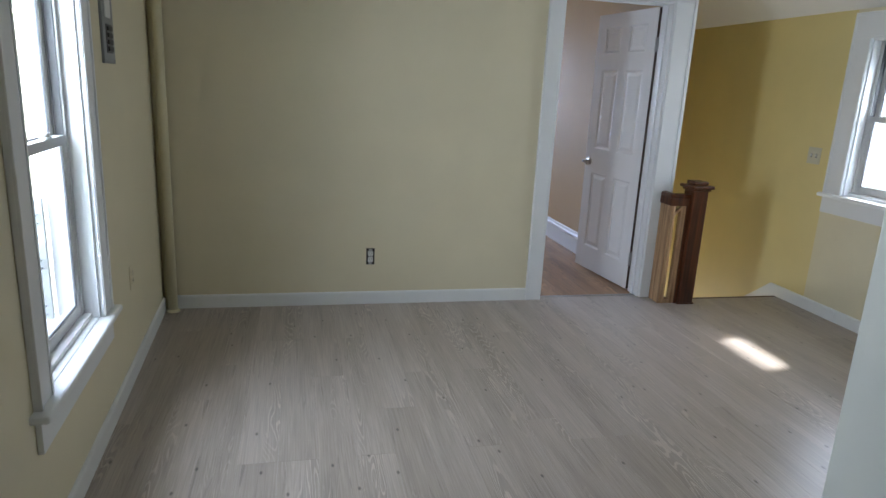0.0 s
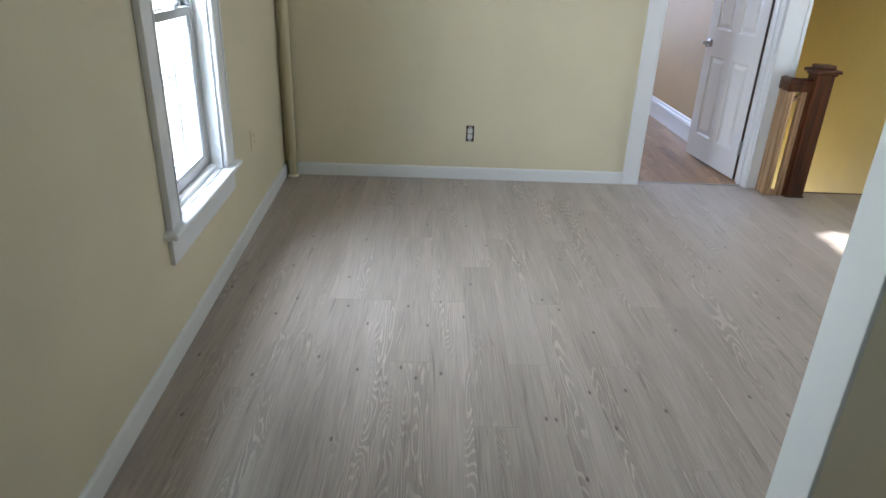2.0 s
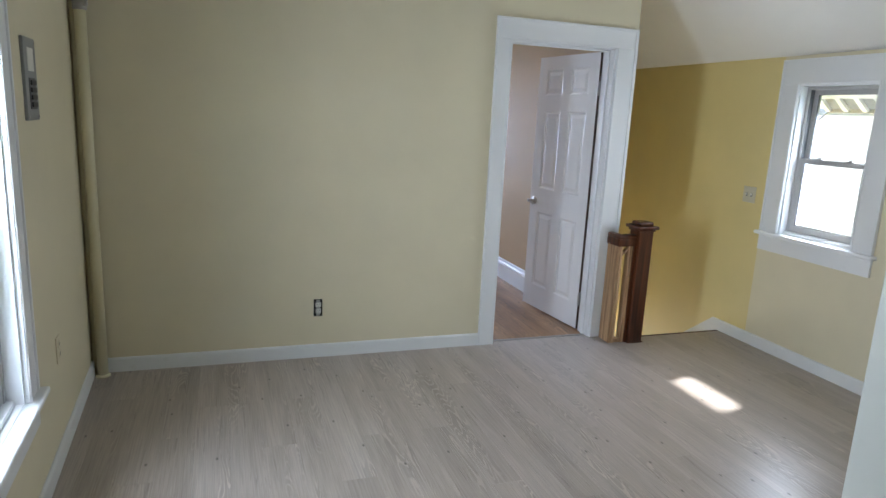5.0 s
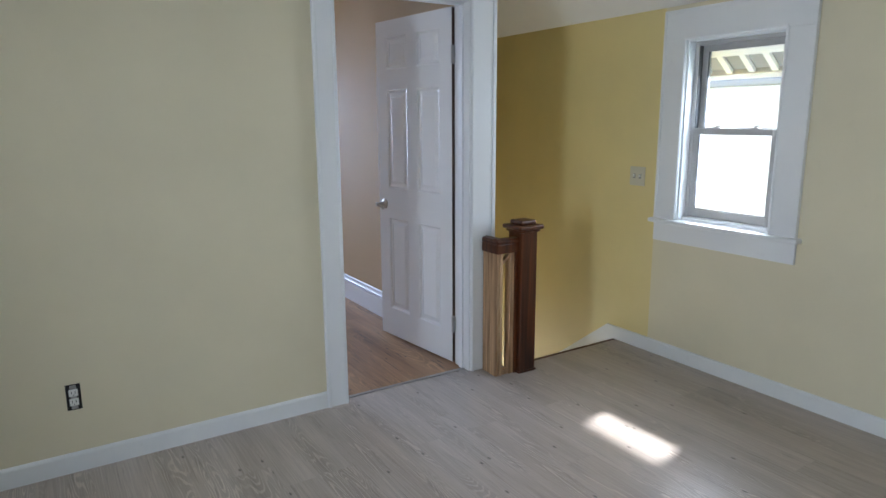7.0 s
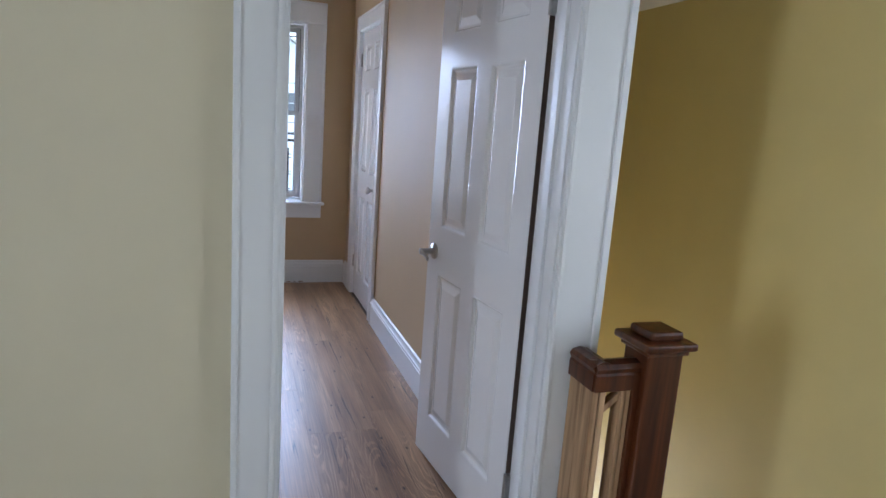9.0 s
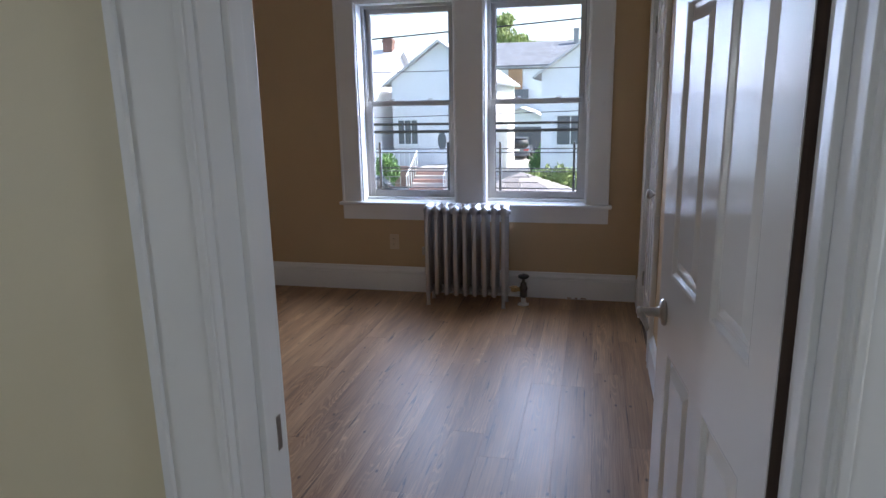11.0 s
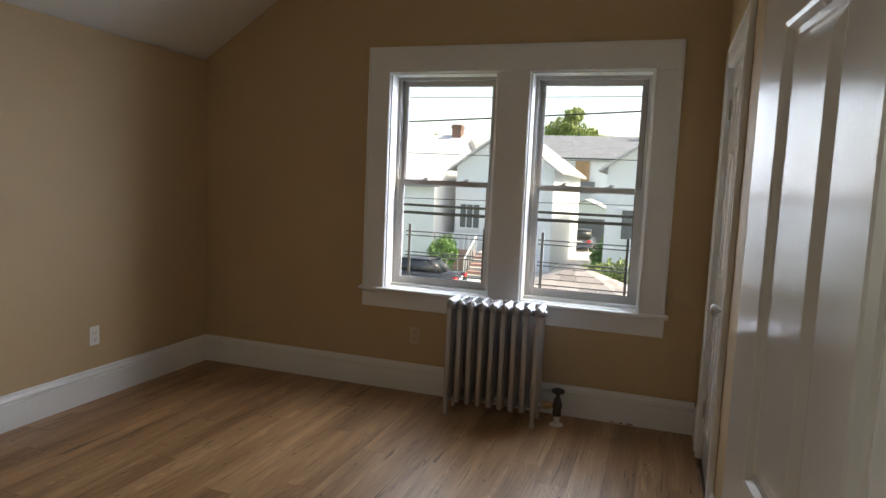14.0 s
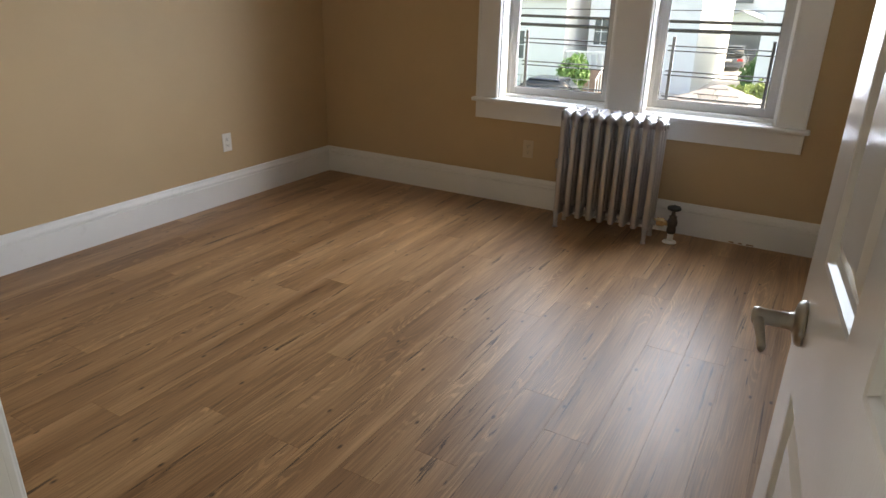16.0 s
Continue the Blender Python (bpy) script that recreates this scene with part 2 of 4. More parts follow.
def glass_material():
    m = bpy.data.materials.new("window_glass")
    m.use_nodes = True
    nt = m.node_tree
    nt.nodes.remove(nt.nodes["Principled BSDF"])
    t, g, f, x = (nt.nodes.new("ShaderNodeBsdfTransparent"), nt.nodes.new("ShaderNodeBsdfGlossy"),
                  nt.nodes.new("ShaderNodeLayerWeight"), nt.nodes.new("ShaderNodeMixShader"))
    power, scale = nt.nodes.new("ShaderNodeMath"), nt.nodes.new("ShaderNodeMath")
    power.operation, scale.operation = "POWER", "MULTIPLY_ADD"
    power.inputs[1].default_value = 5.0
    scale.inputs[1].default_value, scale.inputs[2].default_value = 0.5, 0.02
    t.inputs[0].default_value = (0.98, 0.985, 0.985, 1)
    g.inputs["Roughness"].default_value = 0.02
    nt.links.new(f.outputs["Facing"], power.inputs[0])
    nt.links.new(power.outputs[0], scale.inputs[0])
    nt.links.new(scale.outputs[0], x.inputs[0])
    nt.links.new(t.outputs[0], x.inputs[1])
    nt.links.new(g.outputs[0], x.inputs[2])
    nt.links.new(x.outputs[0], nt.nodes["Material Output"].inputs[0])
    return m


GLASS = glass_material()

# ---- building helpers ----


def thing(name, at=(0, 0, 0), label="", category="", group="", kind="", turn=0):
    ob = new(name)
    ob.empty_display_size = 0.1
    ob.matrix_basis = pose(*at, 0, 0, turn)
    return tagged(ob, label, category, group, kind)


def part(name, bm, mat, parent=None, label="", smooth=False, world_space=False):
    """Links a bmesh as one mesh object under a thing or part. world_space: its points are in world metres."""
    if world_space and parent is not None:
        base = Matrix.Identity(4)
        p = parent
        while p is not None:
            base = p.matrix_basis @ base
            p = p.parent
        bm.transform(base.inverted())
    me = bpy.data.meshes.new(name)
    bm.normal_update()
    bm.to_mesh(me)
    bm.free()
    me.materials.append(mat)
    if smooth:
        me.polygons.foreach_set("use_smooth", [True] * len(me.polygons))
    ob = new(name, me)
    ob.parent = parent
    if label:
        tagged(ob, label)
    return ob


def box(bm, x0, x1, y0, y1, z0, z1, r=0.0, seg=2):
    """A box with rounded edges."""
    t = bmesh.new()
    bmesh.ops.create_cube(t, size=1.0, matrix=Matrix.Translation(((x0 + x1) / 2, (y0 + y1) / 2, (z0 + z1) / 2)) @ Matrix.Diagonal((abs(x1 - x0), abs(y1 - y0), abs(z1 - z0), 1)))
    if r > 0:
        bmesh.ops.bevel(t, geom=t.edges[:], offset=r, segments=seg, affect="EDGES", profile=0.5)
    join(bm, t)
    return bm


def join(bm, t, m=None):
    if m is not None:
        t.transform(m)
    me = bpy.data.meshes.new("tmp")
    t.to_mesh(me)
    t.free()
    bm.from_mesh(me)
    bpy.data.meshes.remove(me)


def boxes(*rows, r=0.0):
    bm = bmesh.new()
    for row in rows:
        box(bm, *row, r=r)
    return bm


def tube(bm, a, b, r, seg=12, r2=None):
    a, b = Vector(a), Vector(b)
    t = bmesh.new()
    bmesh.ops.create_cone(t, cap_ends=True, segments=seg, radius1=r, radius2=r if r2 is None else r2, depth=(b - a).length)
    m = Matrix.Translation((a + b) / 2) @ (b - a).to_track_quat("Z", "Y").to_matrix().to_4x4()
    join(bm, t, m)
    return bm


def lathe(bm, profile, seg=20, m=None):
    """A turned shape from (radius, z) rows."""
    t = bmesh.new()
    rings = []
    for r, z in profile:
        rings.append([t.verts.new((r * math.cos(2 * math.pi * i / seg), r * math.sin(2 * math.pi * i / seg), z)) for i in range(seg)])
    for a, b in zip(rings, rings[1:]):
        for i in range(seg):
            t.faces.new((a[i], a[(i + 1) % seg], b[(i + 1) % seg], b[i]))
    t.faces.new(rings[0][::-1])
    t.faces.new(rings[-1])
    join(bm, t, m)
    return bm


def prism(bm, outline, m, depth):
    """Extrudes an outline of (x, y) along local z by depth, then places it by m."""
    t = bmesh.new()
    a = [t.verts.new((x, y, 0)) for x, y in outline]
    b = [t.verts.new((x, y, depth)) for x, y in outline]
    t.faces.new(a[::-1])
    t.faces.new(b)
    for i in range(len(a)):
        j = (i + 1) % len(a)
        t.faces.new((a[i], a[j], b[j], b[i]))
    bmesh.ops.recalc_face_normals(t, faces=t.faces[:])
    join(bm, t, m)
    return bm


def along(axis, sign=1):
    """A frame for prism(): outline x is the way out from the wall, outline y is up, depth runs along the axis."""
    if axis == "x":
        return Matrix(((0, 0, 1, 0), (sign, 0, 0, 0), (0, 1, 0, 0), (0, 0, 0, 1)))
    return Matrix(((sign, 0, 0, 0), (0, 0, 1, 0), (0, 1, 0, 0), (0, 0, 0, 1)))


def sheet(axis, a, b, us, zs, holes, top=None):
    """A wall of thickness a..b with rectangular openings (u0, u1, z0, z1) through it."""
    us = sorted(set(us) | {u for h in holes for u in h[:2]})
    zs = sorted(set(zs) | {z for h in holes for z in h[2:]})
    solid = [[not any(h[0] <= (us[i] + us[i + 1]) / 2 <= h[1] and h[2] <= (zs[j] + zs[j + 1]) / 2 <= h[3] for h in holes)
              for j in range(len(zs) - 1)] for i in range(len(us) - 1)]
    bm = bmesh.new()
    seen = {}

    def v(i, j, w):
        if (i, j, w) not in seen:
            u, z = us[i], zs[j]
            if top is not None:
                z = min(z, top(u))
            seen[i, j, w] = bm.verts.new((u, w, z) if axis == "x" else (w, u, z))
        return seen[i, j, w]
    ni, nj = len(us) - 1, len(zs) - 1
    full = lambda i, j: 0 <= i < ni and 0 <= j < nj and solid[i][j]
    for i in range(ni):
        for j in range(nj):
            if not solid[i][j]:
                continue
            for w in (a, b):
                bm.faces.new((v(i, j, w), v(i + 1, j, w), v(i + 1, j + 1, w), v(i, j + 1, w)))
            for di, dj, p, q in ((-1, 0, (0, 0), (0, 1)), (1, 0, (1, 0), (1, 1)), (0, -1, (0, 0), (1, 0)), (0, 1, (0, 1), (1, 1))):
                if not full(i + di, j + dj):
                    bm.faces.new((v(i + p[0], j + p[1], a), v(i + q[0], j + q[1], a), v(i + q[0], j + q[1], b), v(i + p[0], j + p[1], b)))
    bmesh.ops.recalc_face_normals(bm, faces=bm.faces[:])
    return bm


def structure(name, bm, mat, label):
    ob = part(name, bm, mat)
    return tagged(ob, label, "", "", "structure")


# ---- the shell ----
WEST, EAST, BED_W, BED_E, BED_N = 0.04, 4.36, -0.18, 3.29, 3.80
KNEE = [(-0.6, 1.955), (-0.21, 2.21), (0.42, 2.62), (3.50, 2.62), (4.36, 2.05), (4.75, 1.79)]


def ceiling_at(x):
    for (x0, z0), (x1, z1) in zip(KNEE, KNEE[1:]):
        if x <= x1:
            return z0 + (z1 - z0) * (x - x0) / (x1 - x0)
    return KNEE[-1][1]


over = lambda x: ceiling_at(x) + 0.08
DOOR = (2.44, 3.24, 0.0, 2.055)
WIN1 = (-2.14, -1.49, 0.495, 1.86)
WINK = (-5.65, -4.75, 0.95, 2.0)
WINR = (-1.055, -0.49, 0.85, 1.86)
WINA = (1.27, 1.985, 0.69, 2.10)
WINB = (2.195, 2.91, 0.69, 2.10)
CLOSET = (2.70, 3.46, 0.0, 2.05)

wall_west = structure("wall_west", sheet("y", -0.17, WEST, [-7.0, 0.0], [-0.3, 2.4], [WIN1, WINK]), KHAKI, "khaki painted plaster wall beside the long window")
structure("wall_partition", sheet("x", 0.0, 0.12, [-0.41, -0.21, 0.03, 0.42, 3.39], [0.0, 2.7], [DOOR], over), KHAKI, "khaki painted partition wall with a doorway")
# the partition's bedroom face is painted tan
structure("wall_partition_bedroom_face", sheet("x", 0.12, 0.128, [-0.21, 0.42, 3.29], [0.0, 2.7], [DOOR], over), TAN, "tan painted face of the partition wall")
structure("wall_stair", sheet("y", 3.345, 3.39, [0.12, 3.80], [-3.0, 2.62], [CLOSET]), YELLOW, "yellow painted wall beside the stairs")
structure("wall_bedroom_east", sheet("y", BED_E, 3.345, [0.128, 3.80], [0.0, 2.66], [CLOSET]), TAN, "tan painted bedroom wall with a closet")
structure("wall_bedroom_west", sheet("y", -0.41, BED_W, [0.12, 3.80], [-0.3, 2.2], []), TAN, "tan painted bedroom knee wall")
structure("wall_bedroom_north", sheet("x", BED_N, 4.06, [-0.41, -0.21, 0.42, 3.50], [-0.3, 2.7], [WINA, WINB], over), TAN, "tan painted bedroom wall with two windows")
structure("wall_east", sheet("y", EAST, 4.52, [-7.0, -0.33], [-0.3, 2.05], [WINR]), KHAKI, "khaki painted wall with a small window")
# same paint as wall_east; shade and bounce are put into the deeper colour
structure("wall_east_stair", sheet("y", EAST, 4.52, [-0.33, 3.80], [-3.0, 2.05], []), YELLOW, "stairwell wall, its yellow deepened for shade and bounced light")
structure("wall_stair_end", sheet("x", 2.50, 2.60, [3.39, 4.36], [-3.0, 2.62], [(3.45, 4.30, -3.0, -1.0)], over), YELLOW, "yellow painted wall closing the stairwell")
structure("wall_south", sheet("x", -7.15, -7.0, [-0.17, 0.03, 0.42, 3.5, 4.36, 4.52], [-0.3, 2.7], [], over), KHAKI, "khaki painted wall closing the rear room")
structure("wall_stub", sheet("x", -3.16, -3.02, [1.972, 3.5, 4.36], [0.0, 2.7], [], over), KHAKI, "khaki painted wall stub beside the wide opening")

ceil = bmesh.new()
prof = [(x, z) for x, z in KNEE] + [(x, z + 0.25) for x, z in reversed(KNEE)]
prism(ceil, prof, Matrix(((1, 0, 0, 0), (0, 0, 1, -7.2), (0, 1, 0, 0), (0, 0, 0, 1))), 11.3)
structure("ceiling", ceil, CEIL, "white painted ceiling with sloping sides")

floor_a = thing("floor", (2.2, -3.5, 0), "pale greige vinyl plank floor of the front room", "", "", "structure")
part("subfloor", boxes((-0.06, 4.36, -7.0, -0.075, -0.25, -0.006), (-0.06, 3.37, -0.075, 0.05, -0.25, -0.006)), SUBFLOOR, floor_a, world_space=True)
floor_b = thing("floor_bedroom", (1.5, 2.0, 0), "brown wood-look vinyl plank bedroom floor", "", "", "structure")
part("subfloor", boxes((-0.21, 3.345, 0.05, 3.80, -0.25, -0.006)), SUBFLOOR, floor_b, world_space=True)

# ---- trim ----


def moulding(outline, axis, fixed, start, length, sign, mat, name, parent=None):
    """A profile (out from the wall, up) run along a wall. fixed: the wall's face."""
    bm = bmesh.new()
    m = along(axis, sign)
    shift = Matrix.Translation((start, fixed, 0) if axis == "x" else (fixed, start, 0))
    prism(bm, outline, shift @ m, length)
    return part(name, bm, mat, parent)


LOW = [(0, 0), (0.014, 0), (0.014, 0.074), (0.011, 0.081), (0.006, 0.085), (0, 0.085)]
TALL = [(0, 0), (0.020, 0), (0.020, 0.138), (0.013, 0.143), (0.013, 0.147), (0.025, 0.151), (0.024, 0.160), (0.018, 0.166), (0.013, 0.176), (0.011, 0.188), (0.006, 0.192), (0, 0.192)]
for row in (("y", WEST, -7.0, 6.985, 1), ("x", 0.0, -0.03, 2.385, -1), ("y", EAST, -3.02, 2.96, -1), ("x", -3.02, 1.98, 2.36, 1), ("x", -3.16, 1.98, 2.36, -1), ("y", EAST, -7.0, 3.82, -1)):
    board = tagged(moulding(LOW, *row, BASEB, "baseboard"), "low white painted baseboard with scuffs", "", "", "structure")
    if row[1] == WEST:
        base_west = board
for row in (("y", BED_W, 0.13, 3.67, 1), ("x", BED_N, -0.19, 3.46, -1), ("y", BED_E, 0.13, 2.50, -1), ("y", BED_E, 3.56, 0.215, -1), ("x", 0.128, -0.19, 2.53, 1)):
    board = tagged(moulding(TALL, *row, BASEB, "baseboard"), "tall white baseboard with a moulded cap", "", "", "structure")
    if row[1] == BED_N:
        for x, w in ((2.80, 0.030), (2.855, 0.018), (2.895, 0.040)):
            part("paint_chip", boxes((x, x + w, BED_N - 0.0212, BED_N - 0.0195, 0.004, 0.012), r=0.0006), RAWWOOD, board, "bare wood where paint has chipped")
# skirt board that follows the stairs down
skirt = bmesh.new()
prism(skirt, [(-0.06, 0.0), (-0.06, 0.085), (0.0, 0.085), (2.40, -1.74), (2.40, -2.05), (0.02, -0.20), (-0.06, -0.20)],
      Matrix(((0, 0, 1, EAST - 0.014), (1, 0, 0, 0), (0, 1, 0, 0), (0, 0, 0, 1))), 0.0135)
structure("trim_stair_skirt", skirt, BASEB, "white skirt board running down beside the stairs")
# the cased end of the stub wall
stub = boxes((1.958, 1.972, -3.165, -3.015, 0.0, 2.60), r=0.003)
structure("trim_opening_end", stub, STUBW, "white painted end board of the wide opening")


def casing(bm, u0, u1, z0, z1, width, depth, head=None, r=0.003):
    """Side and head boards round an opening, in (u, out, z); moulded with an inner bead and an outer band."""
    head = width if head is None else head
    for a, b, s in ((u0 - width, u0, -1), (u1, u1 + width, 1)):
        box(bm, a, b, -depth, 0.0, z0, z1, r)
        inner = (b - 0.016, b - 0.004) if s < 0 else (a + 0.004, a + 0.016)
        outer = (a, a + 0.016) if s < 0 else (b - 0.016, b)
        box(bm, *inner, -depth - 0.004, -depth + 0.004, z0, z1 + 0.004, 0.002)
        box(bm, *outer, -depth - 0.007, -depth + 0.004, z0, z1 + head, 0.003)
    box(bm, u0 - width, u1 + width, -depth, 0.0, z1, z1 + head, r)
    box(bm, u0 - 0.012, u1 + 0.012, -depth - 0.004, -depth + 0.004, z1 + 0.004, z1 + 0.016, 0.002)
    box(bm, u0 - width + 0.001, u1 + width - 0.001, -depth - 0.007, -depth + 0.004, z1 + head - 0.016, z1 + head, 0.003)
    return bm


# ---- doorway ----
door_frame = thing("door_frame", (2.84, 0.06, 0), "white painted door frame with moulded casing", "door frame", "", "structure")
bm = boxes((2.44, 2.462, -0.004, 0.132, 0.0, 2.055), (3.218, 3.24, -0.004, 0.132, 0.0, 2.055), (2.462, 3.218, -0.004, 0.132, 2.035, 2.055), r=0.002)
part("jamb", bm, TRIM, door_frame, world_space=True)
bm = boxes((2.462, 2.474, 0.050, 0.085, 0.0, 2.035), (3.206, 3.218, 0.050, 0.085, 0.0, 2.035), (2.474, 3.206, 0.050, 0.085, 2.023, 2.035), r=0.002)
part("door_stop", bm, TRIM, door_frame, world_space=True)
bm = casing(bmesh.new(), 2.456, 3.226, 0.0, 2.042, 0.112, 0.020, 0.132)
for v in bm.verts:
    if v.co.x > 3.24:
        v.co.x = 3.24 + (v.co.x - 3.24) * 1.46
part("casing", bm, TRIM, door_frame, world_space=True)
bm = casing(bmesh.new(), -3.218, -2.462, 0.0, 2.042, 0.068, 0.012, 0.132)
bm.transform(Matrix.Translation((0, 0.128, 0)) @ Matrix.Rotation(math.pi, 4, "Z"))
part("casing", bm, TRIM, door_frame, world_space=True)
bm = boxes((2.4605, 2.4635, 0.088, 0.118, 0.865, 0.925), r=0.001)
part("strike_plate", bm, NICKEL, door_frame, "nickel strike plate", world_space=True)
thr = boxes((2.462, 3.218, 0.034, 0.058, -0.004, 0.004), r=0.0015)
structure("trim_threshold", thr, HINGE, "thin pale threshold strip between the floors")


def panel_leaf(w, h, t):
    """The flat frame of a six-panel door, with six openings."""
    s, mul = 0.108, 0.100
    pw = (w - 2 * s - mul) / 2
    cols = [(s, s + pw), (s + pw + mul, w - s)]
    rows = [(0.185, 0.800), (0.990, 1.605), (1.728, h - 0.095)]
    holes = [(*c, *r) for c in cols for r in rows]
    return sheet("x", 0.0, t, [0, w], [0, h], holes), holes


def raised_panel(u0, u1, z0, z1, t):
    """A moulded panel: sticking slopes in from the frame, then a raised field, on both faces."""
    bm = bmesh.new()
    steps = [(0.0, 0.0), (0.006, 0.0015), (0.012, 0.009), (0.020, 0.0105), (0.026, 0.0095), (0.046, 0.0025), (0.050, 0.0015)]
    sides = []
    for face, s in ((0.0, 1), (t, -1)):
        rings = []
        for ins, dep in steps:
            y = face + s * dep
            rings.append([bm.verts.new(c) for c in ((u0 + ins, y, z0 + ins), (u1 - ins, y, z0 + ins), (u1 - ins, y, z1 - ins), (u0 + ins, y, z1 - ins))])
        for a, b in zip(rings, rings[1:]):
            for i in range(4):
                j = (i + 1) % 4
                bm.faces.new((a[i], a[j], b[j], b[i]))
        bm.faces.new(rings[-1])
        sides.append(rings[0])
    for i in range(4):
        j = (i + 1) % 4
        bm.faces.new((sides[0][i], sides[0][j], sides[1][j], sides[1][i]))
    bmesh.ops.recalc_face_normals(bm, faces=bm.faces[:])
    return bm


def door(name, at, turn, w, h, label):
    ob = thing(name, at, label, "door", "", "structure", turn)
    t = 0.035
    bm, holes = panel_leaf(w, h, t)
    part("leaf", bm, DOORW, ob)
    for hole in holes:
        part("panel", raised_panel(*hole, t), DOORW, ob)
    return ob


def hinge(parent, z, x=-0.004, y=-0.004):
    bm = tube(bmesh.new(), (x, y, z - 0.045), (x, y, z + 0.045), 0.0065, 10)
    tube(bm, (x, y, z - 0.050), (x, y, z + 0.050), 0.004, 8)
    box(bm, x, x + 0.0025, y, y + 0.038, z - 0.045, z + 0.045, 0.0006)
    box(bm, x - 0.012, x - 0.0095, y - 0.0, y + 0.036, z - 0.045, z + 0.045, 0.0006)
    box(bm, -0.0048, -0.0026, 0.001, 0.034, z - 0.050, z + 0.050, 0.0006)
    tube(bm, (-0.008, 0.037, z - 0.050), (-0.008, 0.037, z + 0.050), 0.0075, 10)
    for k in range(3):
        tube(bm, (-0.006, 0.017, z - 0.033 + 0.033 * k), (-0.0045, 0.017, z - 0.033 + 0.033 * k), 0.004, 8)
    part("hinge", bm, HINGE, parent, "brushed steel hinge")


def lever(parent, x, z, face, s):
    """A lever handle on the face; s: the way out from it."""
    out = Matrix.Translation((x, face, z)) @ Matrix.Rotation(-s * math.pi / 2, 4, "X")
    handle = part("door_handle", lathe(bmesh.new(), [(0.033, 0.0), (0.033, 0.004), (0.029, 0.009), (0.018, 0.012), (0.013, 0.014), (0.0115, 0.022), (0.0115, 0.052), (0.013, 0.056), (0.012, 0.064), (0.006, 0.066)], 24, out), NICKEL, parent, "satin nickel lever handle", True)
    bm = bmesh.new()
    n = 8
    rings = []
    for i in range(n + 1):
        f = i / n
        cx, cz = x - 0.052 * f, z - 0.004 - 0.018 * f * f
        hh, dd = 0.0105 - 0.002 * f, 0.0075 - 0.002 * f
        cy = face + s * (0.058 - 0.008 * f)
        rings.append([bm.verts.new((cx, cy + dd * math.cos(a), cz + hh * math.sin(a))) for a in [2 * math.pi * k / 10 for k in range(10)]])
    for a, b in zip(rings, rings[1:]):
        for k in range(10):
            bm.faces.new((a[k], a[(k + 1) % 10], b[(k + 1) % 10], b[k]))
    bm.faces.new(rings[0])
    bm.faces.new(rings[-1][::-1])
    bmesh.ops.recalc_face_normals(bm, faces=bm.faces[:])
    part("lever", bm, NICKEL, handle, "", True)


door_1 = door("door_1", (3.238, 0.150, 0.012), 95.9, 0.757, 2.018, "white six-panel door standing open into the bedroom")
for z in (0.235, 1.77):
    hinge(door_1, z)
lever(door_1, 0.694, 0.885, 0.035, 1)
lever(door_1, 0.694, 0.885, 0.0, -1)
# thin dark strip, paints the hinge gap's shade on the leaf edge
part("hinge_edge", boxes((-0.0025, 0.0, 0.002, 0.033, 0.003, 2.015)), EDGESHADE, door_1, "dark brown hinge edge, the gap's shade in its colour")
part("latch_plate", boxes((0.7565, 0.7585, 0.006, 0.029, 0.86, 0.915), r=0.0008), NICKEL, door_1, "nickel latch plate")

# ---- closet ----
closet_frame = thing("door_frame", (3.29, 3.05, 0), "white closet door frame with flat casing", "door frame", "", "structure")
bm = casing(bmesh.new(), -3.445, -2.715, 0.0, 2.042, 0.105, 0.018, 0.11)
bm.transform(Matrix.Translation((BED_E, 0, 0)) @ Matrix.Rotation(-math.pi / 2, 4, "Z"))
part("casing", bm, TRIM, closet_frame, world_space=True)
c0, c1 = CLOSET[0], CLOSET[1]
bm = boxes((3.287, 3.40, c0, 2.72, 0, 2.05), (3.287, 3.40, 3.44, c1, 0, 2.05), (3.287, 3.40, 2.72, 3.44, 2.036, 2.05))
part("jamb", bm, TRIM, closet_frame, world_space=True)
bm = boxes((3.39, 3.98, c0 - 0.05, c1 + 0.05, -0.01, 2.10))
part("closet_shell", bm, TAN, closet_frame, world_space=True)
door_2 = door("door_2", (3.298, 3.437, 0.012), -90, 0.712, 2.018, "white six-panel closet door, closed")
for z in (0.26, 1.82):
    hinge(door_2, z, 0.0, -0.006)
out = Matrix.Translation((0.648, 0.0, 0.90)) @ Matrix.Rotation(math.pi / 2, 4, "X")
part("door_knob", lathe(bmesh.new(), [(0.030, 0.0), (0.030, 0.003), (0.014, 0.010), (0.010, 0.014), (0.010, 0.032), (0.020, 0.038), (0.0265, 0.048), (0.0265, 0.056), (0.020, 0.064), (0.006, 0.067)], 24, out), NICKEL, door_2, "round nickel knob", True)

# ---- windows ----


